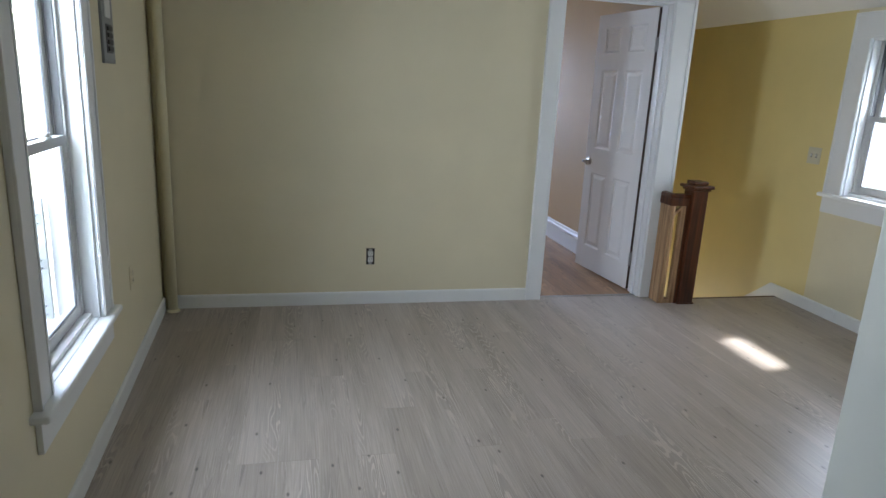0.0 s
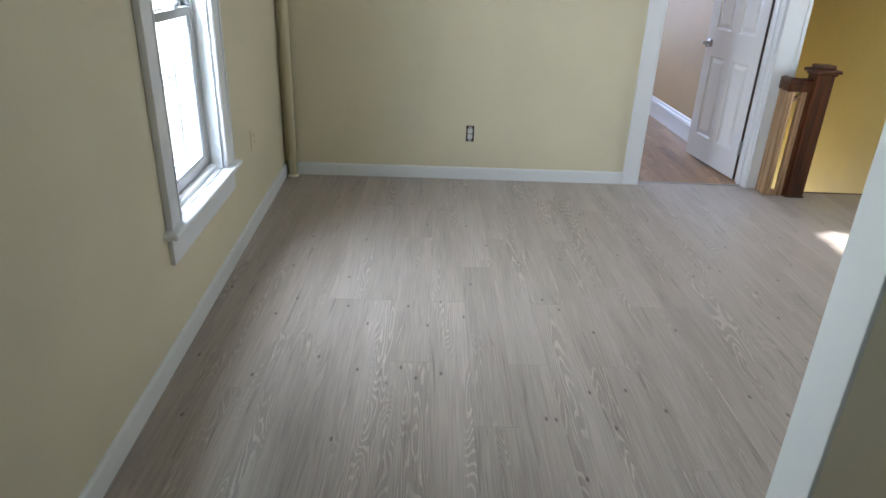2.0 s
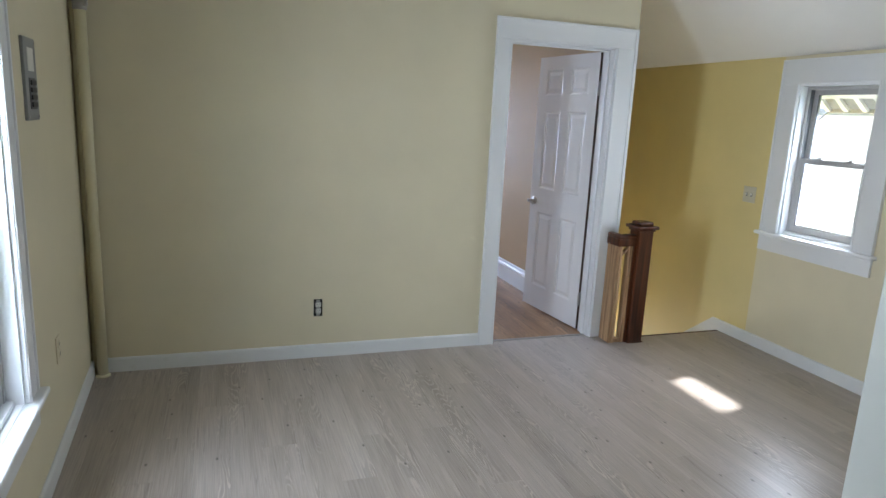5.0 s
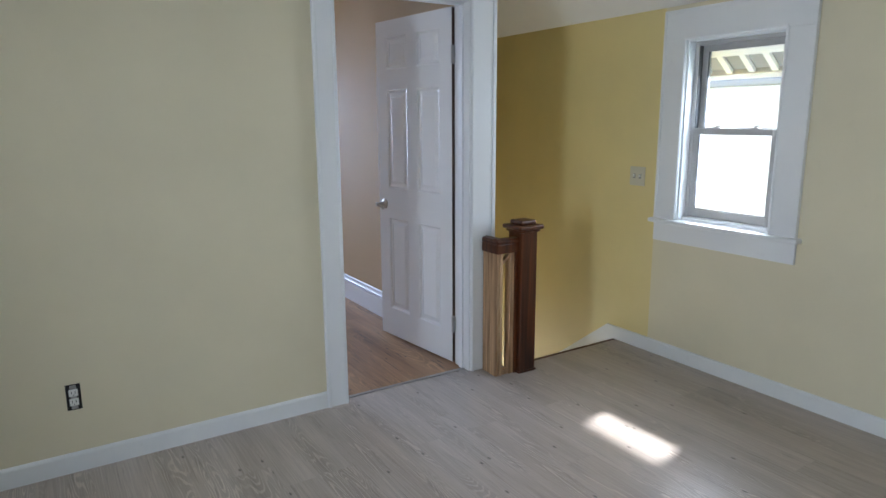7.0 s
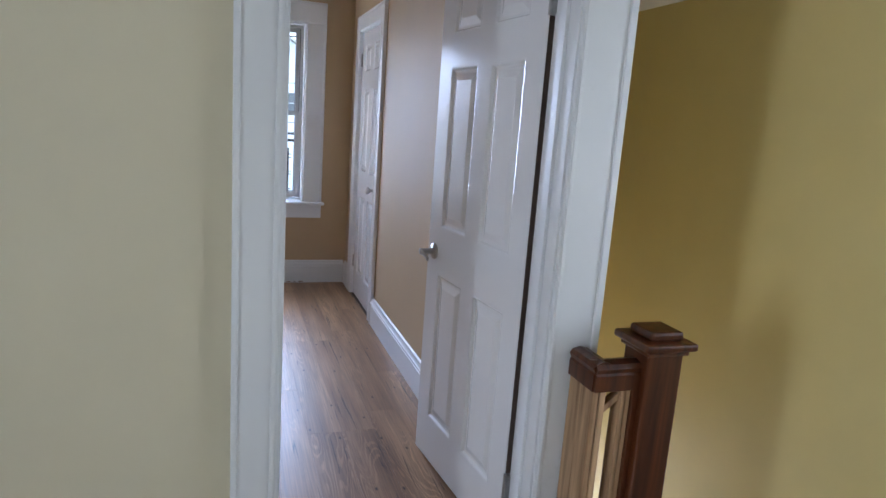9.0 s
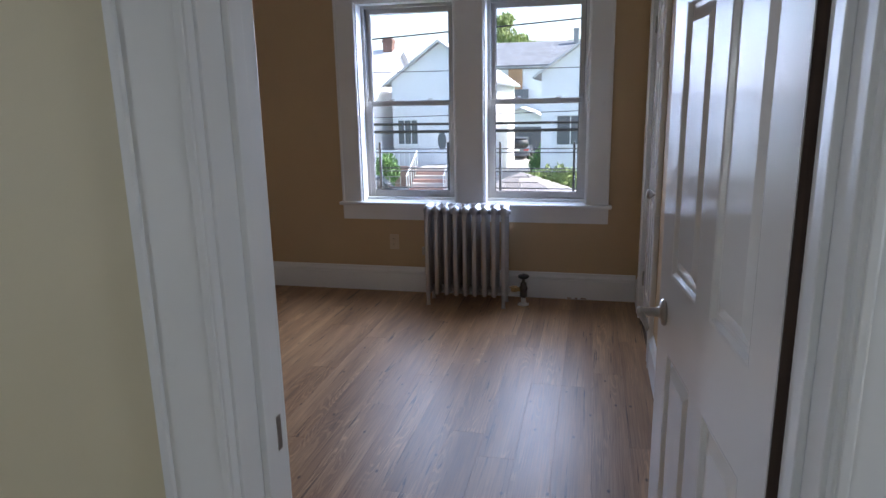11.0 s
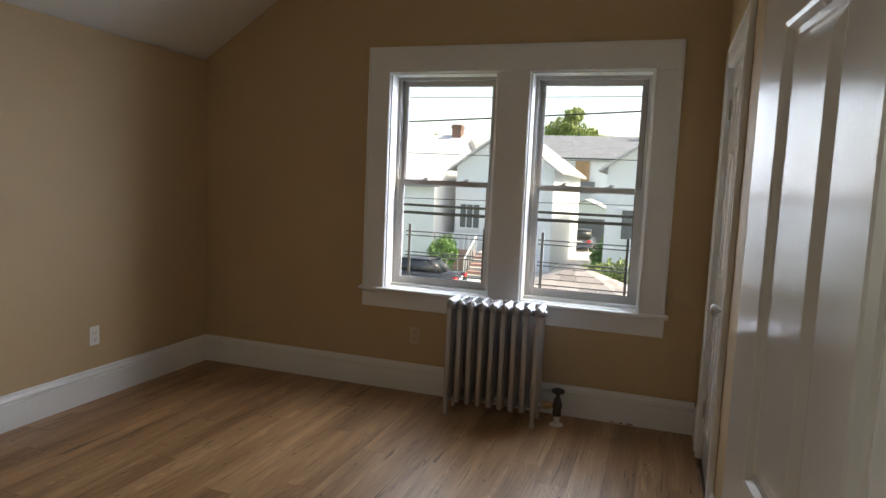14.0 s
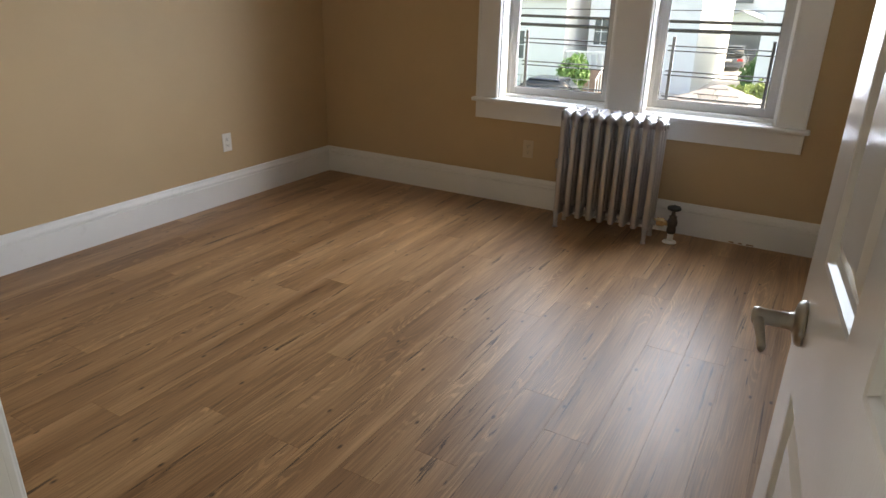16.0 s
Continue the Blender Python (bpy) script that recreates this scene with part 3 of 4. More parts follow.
def sash_window(name, at, turn, w, z0, z1, wall, deep, label, group=""):
    """A double-hung window in local metres: x along the wall, y out of the room, from the wall's inner face."""
    ob = thing(name, at, label, "window", group, "structure", turn)
    h = w / 2
    lin = 0.010
    bm = boxes((-h, -h + lin, -0.002, deep + 0.085, z0, z1), (h - lin, h, -0.002, deep + 0.085, z0, z1),
               (-h + lin, h - lin, -0.002, deep + 0.085, z1 - lin, z1), r=0.001)
    box(bm, -h + lin, h - lin, deep - 0.03, wall + 0.03, z0, z0 + 0.022, 0.003)
    part("window_frame", bm, TRIM, ob)
    a, b = -h + lin, h - lin
    mid = (z0 + z1) / 2 + 0.005
    bm = boxes((a, a + 0.022, deep - 0.004, deep + 0.080, z0 + 0.022, z1 - lin), (b - 0.022, b, deep - 0.004, deep + 0.080, z0 + 0.022, z1 - lin),
               (a + 0.022, b - 0.022, deep - 0.004, deep + 0.080, z1 - lin - 0.020, z1 - lin), r=0.0015)
    part("track", bm, ALU, ob, "grey vinyl sash track")
    bm = boxes((a + 0.022, a + 0.026, deep + 0.003, deep + 0.030, mid, z1 - 0.032), (b - 0.026, b - 0.022, deep + 0.003, deep + 0.030, mid, z1 - 0.032))
    part("track_channel", bm, ALUDARK, ob, "dark balance channel")
    s0, s1 = a + 0.020, b - 0.020
    for nm, y0, lo, hi, rail_lo, rail_hi in (("lower_sash", deep, z0 + 0.024, mid + 0.018, 0.046, 0.034), ("upper_sash", deep + 0.036, mid - 0.018, z1 - 0.028, 0.034, 0.036)):
        st = 0.034
        y1 = y0 + 0.030
        bm = boxes((s0, s0 + st, y0, y1, lo, hi), (s1 - st, s1, y0, y1, lo, hi), (s0 + st, s1 - st, y0, y1, lo, lo + rail_lo), (s0 + st, s1 - st, y0, y1, hi - rail_hi, hi), r=0.002)
        sash = part(nm, bm, ALU, ob, "grey vinyl sash")
        bm = boxes((s0 + st - 0.004, s1 - st + 0.004, y0 + 0.012, y0 + 0.018, lo + rail_lo - 0.004, hi - rail_hi + 0.004))
        pane = part("pane", bm, GLASS, sash, "clear glass pane")
        pane.visible_shadow = False
        k = 0.0045
        bm = boxes((s0 + st - 0.001, s0 + st + k, y0 + 0.004, y0 + 0.011, lo + rail_lo, hi - rail_hi), (s1 - st - k, s1 - st + 0.001, y0 + 0.004, y0 + 0.011, lo + rail_lo, hi - rail_hi),
                   (s0 + st, s1 - st, y0 + 0.004, y0 + 0.011, lo + rail_lo - 0.001, lo + rail_lo + k))
        part("glazing_bead", bm, ALUDARK, sash, "dark glazing bead")
    for u in (-w * 0.2, w * 0.2):
        bm = boxes((u - 0.026, u + 0.026, deep + 0.002, deep + 0.028, mid + 0.018, mid + 0.024), r=0.001)
        lathe(bm, [(0.012, 0.0), (0.012, 0.008), (0.006, 0.012)], 12, Matrix.Translation((u, deep + 0.016, mid + 0.022)))
        box(bm, u - 0.004, u + 0.030, deep + 0.006, deep + 0.014, mid + 0.028, mid + 0.036, 0.002)
        part("sash_lock", bm, HINGE, ob, "metal sash lock")
    return ob


def window_trim(at, turn, spans, z0, z1, width, head, label, horn=0.035):
    """Casing, stool and apron round one or two openings; spans in local x."""
    ob = thing("window_trim", at, label, "window trim", "", "structure", turn)
    u0, u1 = spans[0][0], spans[-1][1]
    part("casing", casing(bmesh.new(), u0, u1, z0, z1, width, 0.019, head), TRIM, ob)
    for (a, b), (c, d) in zip(spans, spans[1:]):
        part("mullion", boxes((b, c, -0.019, 0.0, z0, z1), (b + 0.004, b + 0.016, -0.023, -0.015, z0, z1), (c - 0.016, c - 0.004, -0.023, -0.015, z0, z1), r=0.002), TRIM, ob)
    part("window_sill", boxes((u0 - width - horn, u1 + width + horn, -0.052, 0.010, z0 - 0.026, z0), r=0.009), TRIM, ob)
    inner = bmesh.new()
    for a, b in spans:
        box(inner, a + 0.010, b - 0.010, 0.0, 0.16, z0 - 0.020, z0 + 0.003)
    part("stool_board", inner, TRIM, ob)
    part("apron", boxes((u0 - width, u1 + width, -0.018, 0.0, z0 - 0.135, z0 - 0.026), r=0.003), TRIM, ob)
    return ob


win_1 = sash_window("window_1", (WEST, -1.815, 0), 90, 0.65, 0.495, 1.86, 0.20, 0.055, "tall double-hung window above a white stool")
trim_1 = window_trim((WEST, -1.815, 0), 90, [(-0.325, 0.325)], 0.495, 1.86, 0.118, 0.13, "white window casing with stool and apron")
sash_window("window_2", (EAST, -0.7725, 0), -90, 0.565, 0.85, 1.86, 0.16, 0.058, "small double-hung window near the stairs")
window_trim((EAST, -0.7725, 0), -90, [(-0.2825, 0.2825)], 0.85, 1.86, 0.150, 0.165, "wide white casing of the small window", 0.022)
for u, n in ((1.6275, "window_3"), (2.5525, "window_4")):
    sash_window(n, (u, BED_N, 0), 0, 0.715, 0.69, 2.10, 0.26, 0.105, "double-hung bedroom window of the pair", "bedroom window pair")
window_trim((2.09, BED_N, 0), 0, [(-0.82, -0.105), (0.105, 0.82)], 0.69, 2.10, 0.155, 0.165, "white casing round the bedroom window pair", 0.022)
# unseen window, added as the opening for the rear fill lamp
win_5 = sash_window("added_rear_window", (WEST, -5.2, 0), 90, 0.90, 0.95, 2.0, 0.20, 0.085, "unseen double-hung window added to light the rear room")


def window_guard(at, turn, w, z0, z1, mat, deep, label):
    ob = thing("window_guard", at, label, "window guard", "window guards", "", turn)
    for u in (-w / 2, w / 2):
        part("post", boxes((u - 0.009, u + 0.009, -deep, deep, z0, z1), r=0.002), mat, ob)
    h = z1 - z0
    for f in (0.05, 0.12, 0.44, 0.50, 0.80, 0.87):
        part("rod", tube(bmesh.new(), (-w / 2 - 0.03, 0, z0 + h * f), (w / 2 + 0.03, 0, z0 + h * f), 0.0042, 8), mat, ob)
    return ob


window_guard((1.585, 4.13, 0.705), 0, 0.55, 0.0, 0.40, IRON, 0.008, "black iron child guard outside the window")
window_guard((2.54, 4.13, 0.705), 0, 0.55, 0.0, 0.40, IRON, 0.008, "black iron child guard outside the window")
guard_1 = window_guard((-0.122, -1.815, 0.515), 90, 0.54, 0.0, 0.46, BOXGREY, 0.020, "grey metal child guard outside the window")

# ---- newel and short balustrade ----
newel = thing("newel_post", (3.496, -0.136, 0), "dark-stained wooden newel post with a stepped cap", "newel post")
part("shaft", boxes((-0.058, 0.058, -0.058, 0.058, 0.0, 0.832), r=0.006), NEWEL, newel)
part("cap", boxes((-0.084, 0.084, -0.084, 0.084, 0.834, 0.857), r=0.007), NEWEL, newel)
part("cap_block", boxes((-0.054, 0.054, -0.054, 0.054, 0.857, 0.884), r=0.009), NEWEL, newel)
part("neck_moulding", boxes((-0.068, 0.068, -0.068, 0.068, 0.818, 0.832), r=0.004), NEWEL, newel)
part("foot", boxes((-0.064, 0.064, -0.064, 0.064, 0.0, 0.012), r=0.003), NEWEL, newel)

rail = thing("stair_railing", (3.37, -0.12, 0), "short dark handrail over a bare wood balustrade panel", "railing")
RAILP = [(-0.032, 0.0), (-0.026, -0.014), (-0.030, -0.020), (-0.030, -0.066), (0.030, -0.066), (0.030, -0.020), (0.026, -0.014), (0.032, 0.0), (0.024, 0.012), (0.0, 0.018), (-0.024, 0.012)]
bm = prism(bmesh.new(), RAILP, Matrix(((0, 0, 1, 3.296), (1, 0, 0, -0.140), (0, 1, 0, 0.777), (0, 0, 0, 1))), 0.156)
prism(bm, RAILP, Matrix(((1, 0, 0, 3.321), (0, 0, 1, -0.162), (0, 1, 0, 0.7775), (0, 0, 0, 1))), 0.134)
part("handrail", bm, NEWEL, rail, "dark-stained handrail with a mitred turn", world_space=True)
for x0, x1, y0, y1 in ((3.296, 3.316, -0.160, -0.098), (3.319, 3.336, -0.164, -0.118), (3.386, 3.401, -0.164, -0.118), (3.404, 3.419, -0.160, -0.118), (3.299, 3.319, -0.093, -0.028)):
    part("stile", boxes((x0, x1, y0, y1, 0.0, 0.715), r=0.002), RAWWOOD, rail, "bare light wood stile", world_space=True)
part("dark_stile", boxes((3.420, 3.452, -0.170, -0.112, 0.0, 0.715), r=0.002), NEWEL, rail, "dark-stained stile beside the post", world_space=True)
part("bottom_rail", boxes((3.336, 3.386, -0.158, -0.122, 0.0, 0.030), r=0.002), RAWWOOD, rail, "bare light wood rail", world_space=True)
for z in (0.672,):
    bm = boxes((-0.040, 0.040, -0.014, 0.014, -0.009, 0.009), r=0.002)
    bm.transform(pose(3.367, -0.140, z, 0, -38, 0))
    part("diagonal_slat", bm, RAWWOOD, rail, "bare diagonal slat", world_space=True)

# ---- stairs ----
stairs = thing("stairs", (3.87, 0.0, 0), "wooden stairs leading down", "stairs", "", "structure")
part("nosing", boxes((3.392, 4.344, -0.088, -0.062, -0.035, 0.003), r=0.006), NEWEL, stairs, "dark worn floor nosing", world_space=True)
for k in range(10):
    y = -0.075 + 0.25 * k
    part("riser", boxes((3.392, 4.344, y, y + 0.018, -0.19 * (k + 1), -0.19 * k - 0.028)), TRIM, stairs, "white painted riser", world_space=True)
    part("tread", boxes((3.392, 4.344, y - 0.02 + 0.02, y + 0.275, -0.19 * (k + 1) - 0.028, -0.19 * (k + 1)), r=0.006), STAIRWOOD, stairs, "worn wood tread", world_space=True)
structure("wall_stair_lower", sheet("y", 3.345, 3.39, [-0.075, 0.12], [-3.0, -0.012], []), YELLOW, "yellow painted wall below the landing")
structure("floor_lower", boxes((3.39, 4.36, -0.05, 2.50, -3.1, -3.0)), SUBFLOOR, "dark floor at the foot of the stairs")

# ---- fixtures of the front room ----
pipe = thing("heating_pipe", (0.026, -0.058, 0), "cream painted vertical heating pipe in the corner", "pipe")
part("tube", tube(bmesh.new(), (0, 0, 0.0), (0, 0, 2.42), 0.028, 28), PIPE, pipe, "", True)
part("floor_collar", lathe(bmesh.new(), [(0.040, 0.0), (0.039, 0.008), (0.030, 0.016)], 24), PIPE, pipe, "", True)
bm = lathe(bmesh.new(), [(0.030, 1.985), (0.034, 1.99), (0.034, 2.055), (0.030, 2.06)], 24)
box(bm, 0.022, 0.042, -0.045, -0.015, 2.0, 2.045, 0.003)
part("clamp", bm, HINGE, pipe, "grey metal pipe clamp", True)
riser = thing("heating_riser", (-0.014, -0.020, 0), "thin painted riser behind the pipe", "pipe")
part("tube", tube(bmesh.new(), (0, 0, 0.0), (0, 0, 2.42), 0.017, 14), PIPE, riser, "", True)

panel = thing("control_panel", (WEST, -1.04, 1.61), "grey metal control panel with a pale label", "control panel")
part("cover", boxes((0.0, 0.012, -0.095, 0.095, -0.152, 0.152), r=0.003), BOXGREY, panel)
part("label_plate", boxes((0.010, 0.0145, -0.045, 0.045, 0.030, 0.115), r=0.001), PLASTIC, panel, "pale label plate")
part("switch_slot", boxes((0.010, 0.016, -0.048, 0.048, -0.110, 0.005), r=0.002), ALUDARK, panel, "dark breaker slot")
for k in range(4):
    part("breaker", boxes((0.012, 0.021, -0.040, 0.040, -0.102 + 0.027 * k, -0.084 + 0.027 * k), r=0.002), IRON, panel, "black breaker switch")
for y, z in ((-0.082, -0.138), (0.082, -0.138), (-0.082, 0.138), (0.082, 0.138)):
    part("screw", lathe(bmesh.new(), [(0.005, 0.012), (0.004, 0.0145)], 8, Matrix.Translation((0, y, z)) @ Matrix.Rotation(math.pi / 2, 4, "Y")), HINGE, panel, "steel screw")


def duplex(name, at, turn, plate, mat, label):
    """A duplex outlet, in local metres: y out of the wall is negative."""
    ob = thing(name, at, label, "outlet", "", "", turn)
    if plate:
        part("cover_plate", boxes((-0.036, 0.036, -0.006, 0.0, -0.058, 0.058), r=0.003), mat, ob)
    else:
        part("box_opening", boxes((-0.027, 0.027, -0.002, 0.0, -0.055, 0.055)), SLOT, ob, "dark open wall box")
        part("yoke", boxes((-0.012, 0.012, -0.004, -0.001, -0.052, 0.052), r=0.001), HINGE, ob, "metal yoke")
    y = -0.009 if plate else -0.010
    for z in (-0.02, 0.02):
        rec = part("receptacle", boxes((-0.0165, 0.0165, y, -0.002, z - 0.0145, z + 0.0145), r=0.0015), mat if plate else PLASTIC, ob)
        part("slots", boxes((-0.008, -0.0055, y - 0.0006, y + 0.002, z - 0.002, z + 0.008), (0.0055, 0.008, y - 0.0006, y + 0.002, z - 0.002, z + 0.008),
                            (-0.0022, 0.0022, y - 0.0006, y + 0.002, z - 0.010, z - 0.006)), SLOT, rec, "dark slots")
    return ob


duplex("wall_outlet", (1.247, 0.0, 0.325), 0, False, PLASTIC, "white outlet without cover in a dark wall box")
outlet_1 = duplex("wall_outlet", (WEST, -0.90, 0.48), 90, True, KHAKI, "outlet plate painted over in wall colour")
duplex("wall_outlet", (1.505, BED_N, 0.382), 0, True, painted("ivory_plate", (0.62, 0.52, 0.38), 0.4, 0.02), "ivory outlet beside the radiator")
duplex("wall_outlet", (BED_W, 2.79, 0.392), 90, True, PLASTIC, "white outlet on the tan knee wall")
sw = thing("light_switch", (EAST, -0.185, 1.085), "double toggle light switch with almond plate", "light switch", "", "", -90)
part("cover_plate", boxes((-0.058, 0.058, -0.006, 0.0, -0.058, 0.058), r=0.003), painted("almond_plate", (0.60, 0.56, 0.45), 0.4, 0.02), sw)
for u in (-0.022, 0.022):
    part("toggle", boxes((u - 0.005, u + 0.005, -0.016, -0.004, -0.004, 0.012), r=0.002), PLASTIC, sw, "white toggle")
    part("toggle_slot", boxes((u - 0.008, u + 0.008, -0.0068, -0.004, -0.014, 0.014)), BOXGREY, sw, "grey toggle slot")

# the old outer wall stands a little out of square with the partition
SKEW = Matrix.Translation((WEST, -1.9, 0)) @ Matrix.Rotation(radians(2.2), 4, "Z") @ Matrix.Translation((-WEST, 1.9, 0))
for ob in (wall_west, base_west, win_1, trim_1, win_5, guard_1, panel, outlet_1):
    ob.matrix_basis = SKEW @ ob.matrix_basis

# ---- radiator ----
radiator = thing("radiator", (2.108, 3.572, 0), "silver painted cast iron column radiator under the windows", "radiator")


def section(parent, x, leg):
    bm = bmesh.new()
    for y in (-0.072, 0.0, 0.072):
        box(bm, x - 0.0165, x + 0.0165, y - 0.023, y + 0.023, 0.085, 0.69, 0.012, 3)
    prof = [(-0.095, 0.655), (-0.095, 0.690), (-0.086, 0.708), (-0.066, 0.716), (-0.036, 0.704), (0.0, 0.716), (0.036, 0.704), (0.066, 0.716), (0.086, 0.708), (0.095, 0.690), (0.095, 0.655), (0.08, 0.640), (-0.08, 0.640)]
    t = bmesh.new()
    prism(t, prof, Matrix(((0, 0, 1, x - 0.019), (1, 0, 0, 0), (0, 1, 0, 0), (0, 0, 0, 1))), 0.038)
    bmesh.ops.bevel(t, geom=[e for e in t.edges if abs(e.verts[0].co.x - e.verts[1].co.x) < 0.001], offset=0.010, segments=2, affect="EDGES")
    join(bm, t)
    box(bm, x - 0.018, x + 0.018, -0.094, 0.094, 0.075, 0.135, 0.014, 3)
    if leg:
        for y in (-0.080, 0.080):
            lathe(bm, [(0.016, 0.0), (0.013, 0.012), (0.012, 0.05), (0.018, 0.095)], 12, Matrix.Translation((x, y, 0)))
    part("section", bm, SILVER, parent, "", True)


for i in range(9):
    section(radiator, -0.268 + 0.067 * i, i in (0, 8))
for z in (0.665, 0.108):
    part("header_tube", tube(bmesh.new(), (-0.29, 0, z), (0.29, 0, z), 0.022, 16), SILVER, radiator, "", True)
for y, z in ((0, 0.665), (0.0, 0.108)):
    part("end_plug", lathe(bmesh.new(), [(0.026, 0.0), (0.026, 0.010), (0.016, 0.012), (0.016, 0.022)], 8, Matrix.Translation((0.285, y, z)) @ Matrix.Rotation(math.pi / 2, 4, "Y")), SILVER, radiator)
vent = part("air_vent", tube(bmesh.new(), (-0.315, 0, 0.345), (-0.315, 0, 0.40), 0.012, 12), NICKEL, radiator, "small nickel air vent", True)
part("vent_pipe", tube(bmesh.new(), (-0.315, 0, 0.36), (-0.28, 0, 0.36), 0.005, 8), NICKEL, radiator)
valve = thing("radiator_valve", (2.503, 3.60, 0), "dark metal radiator valve with a round handwheel", "valve")
part("floor_flange", lathe(bmesh.new(), [(0.040, 0.0), (0.038, 0.007), (0.022, 0.012)], 20), TRIM, valve, "white floor flange", True)
part("pipe", tube(bmesh.new(), (0, 0, 0.0), (0, 0, 0.07), 0.017, 14), TRIM, valve, "white painted pipe end", True)
bm = lathe(bmesh.new(), [(0.020, 0.055), (0.026, 0.062), (0.026, 0.085), (0.022, 0.092), (0.028, 0.105), (0.029, 0.125), (0.023, 0.142), (0.020, 0.150), (0.022, 0.158), (0.012, 0.166), (0.008, 0.20)], 16)
part("body", bm, DARKMETAL, valve, "", True)
bm = tube(bmesh.new(), (-0.11, 0, 0.112), (-0.02, 0, 0.112), 0.016, 14)
tube(bm, (-0.085, 0, 0.112), (-0.045, 0, 0.112), 0.025, 6)
part("union", bm, BRASS, valve, "worn brass union nut")
bm = lathe(bmesh.new(), [(0.010, 0.190), (0.030, 0.194), (0.038, 0.200), (0.040, 0.208), (0.034, 0.216), (0.012, 0.219), (0.006, 0.226)], 20)
part("handwheel", bm, IRON, valve, "black handwheel", True)

# ---- outside ----
GROUND = -3.4
ground = boxes((-900, 900, -900, 900, GROUND - 0.4, GROUND))
structure("ground", ground, GRASS, "green lawn ground reaching the horizon")
structure("road", boxes((-120, 120, 17.0, 28.6, GROUND - 0.02, GROUND + 0.02)), ASPHALT, "grey asphalt street")
structure("pavement", boxes((-120, 120, 29.6, 31.2, GROUND - 0.02, GROUND + 0.12), r=0.02), CONCRETE, "pale concrete pavement across the street")
structure("kerb", boxes((-120, 120, 28.6, 28.85, GROUND - 0.02, GROUND + 0.14), r=0.03), CONCRETE, "concrete kerb")
structure("driveway", boxes((-5.0, -0.9, 28.85, 56.0, GROUND - 0.02, GROUND + 0.135)), CONCRETE, "pale concrete driveway leading to a garage")


def hip_roof(name, apex, half, drop, rows, label):
    """A small hip roof laid in overlapping shingle courses, on a white fascia."""
    ob = thing(name, (apex[0], apex[1], apex[2] - drop), label, "roof")
    rs = random.Random(3)
    slope = drop / half
    for side in range(4):
        turn = Matrix.Rotation(side * math.pi / 2, 4, "Z")
        bm = bmesh.new()
        for k in range(rows):
            r0, r1 = half * (1 - k / rows), half * (1 - (k + 1.15) / rows)
            u = -r0
            while u < r0 - 0.02:
                w = min(rs.uniform(0.24, 0.42), r0 - u)
                z0, z1 = drop - r0 * slope + 0.022, drop - max(r1, 0) * slope + 0.004
                a, b = max(-max(r1, 0), u), min(max(r1, 0), u + w - 0.008)
                if b < a:
                    a = b = max(-max(r1, 0), min(max(r1, 0), u))
                top = [bm.verts.new(c) for c in ((u, -r0, z0), (u + w - 0.008, -r0, z0), (b, -max(r1, 0), z1), (a, -max(r1, 0), z1))]
                low = [bm.verts.new((v.co.x, v.co.y, v.co.z - 0.02)) for v in top[:2]]
                bm.faces.new(top)
                bm.faces.new((low[0], low[1], top[1], top[0]))
                u += w
        bm.transform(turn)
        part("shingle_slope", bm, PORCHSHINGLE, ob, "grey-brown asphalt shingles in courses")
    part("deck", prism(bmesh.new(), [(-half, -0.16), (half, -0.16), (half, 0.0), (0, drop - 0.03), (-half, 0.0)], Matrix(((1, 0, 0, 0), (0, 0, 1, -0.01), (0, 1, 0, 0), (0, 0, 0, 1))), 0.02), TRIM, ob)
    for side in range(4):
        bm = boxes((-half, half, -half, -half + 0.03, -0.18, 0.0))
        bm.transform(Matrix.Rotation(side * math.pi / 2, 4, "Z"))
        part("fascia", bm, TRIM, ob, "white fascia board")
    for x in (-half + 0.15, half - 0.15):
        for y in (-half + 0.15, half - 0.15):
            part("post", boxes((x - 0.06, x + 0.06, y - 0.06, y + 0.06, GROUND - apex[2] + drop, -0.01), r=0.01), TRIM, ob, "white square post")
    return ob


PORCHSHINGLE = painted("grey_brown_porch_shingle", (0.27, 0.25, 0.25), 0.9, 0.2, grain=40, strength=0.6)
isle = node(PORCHSHINGLE, "ShaderNodeNewGeometry")
tint = node(PORCHSHINGLE, "ShaderNodeHueSaturation")
vary = node(PORCHSHINGLE, "ShaderNodeMapRange")
vary.inputs["To Min"].default_value, vary.inputs["To Max"].default_value = 0.65, 1.35
link(PORCHSHINGLE, isle.outputs["Random Per Island"], vary.inputs[0])
link(PORCHSHINGLE, vary.outputs[0], tint.inputs["Value"])
pb = PORCHSHINGLE.node_tree.nodes["Principled BSDF"].inputs["Base Color"]
link(PORCHSHINGLE, pb.links[0].from_socket, tint.inputs["Color"])
link(PORCHSHINGLE, tint.outputs[0], pb)
hip_roof("porch_roof", (1.60, 12.0, 0.0), 2.5, 1.15, 14, "grey-brown shingled hip roof of a front porch")


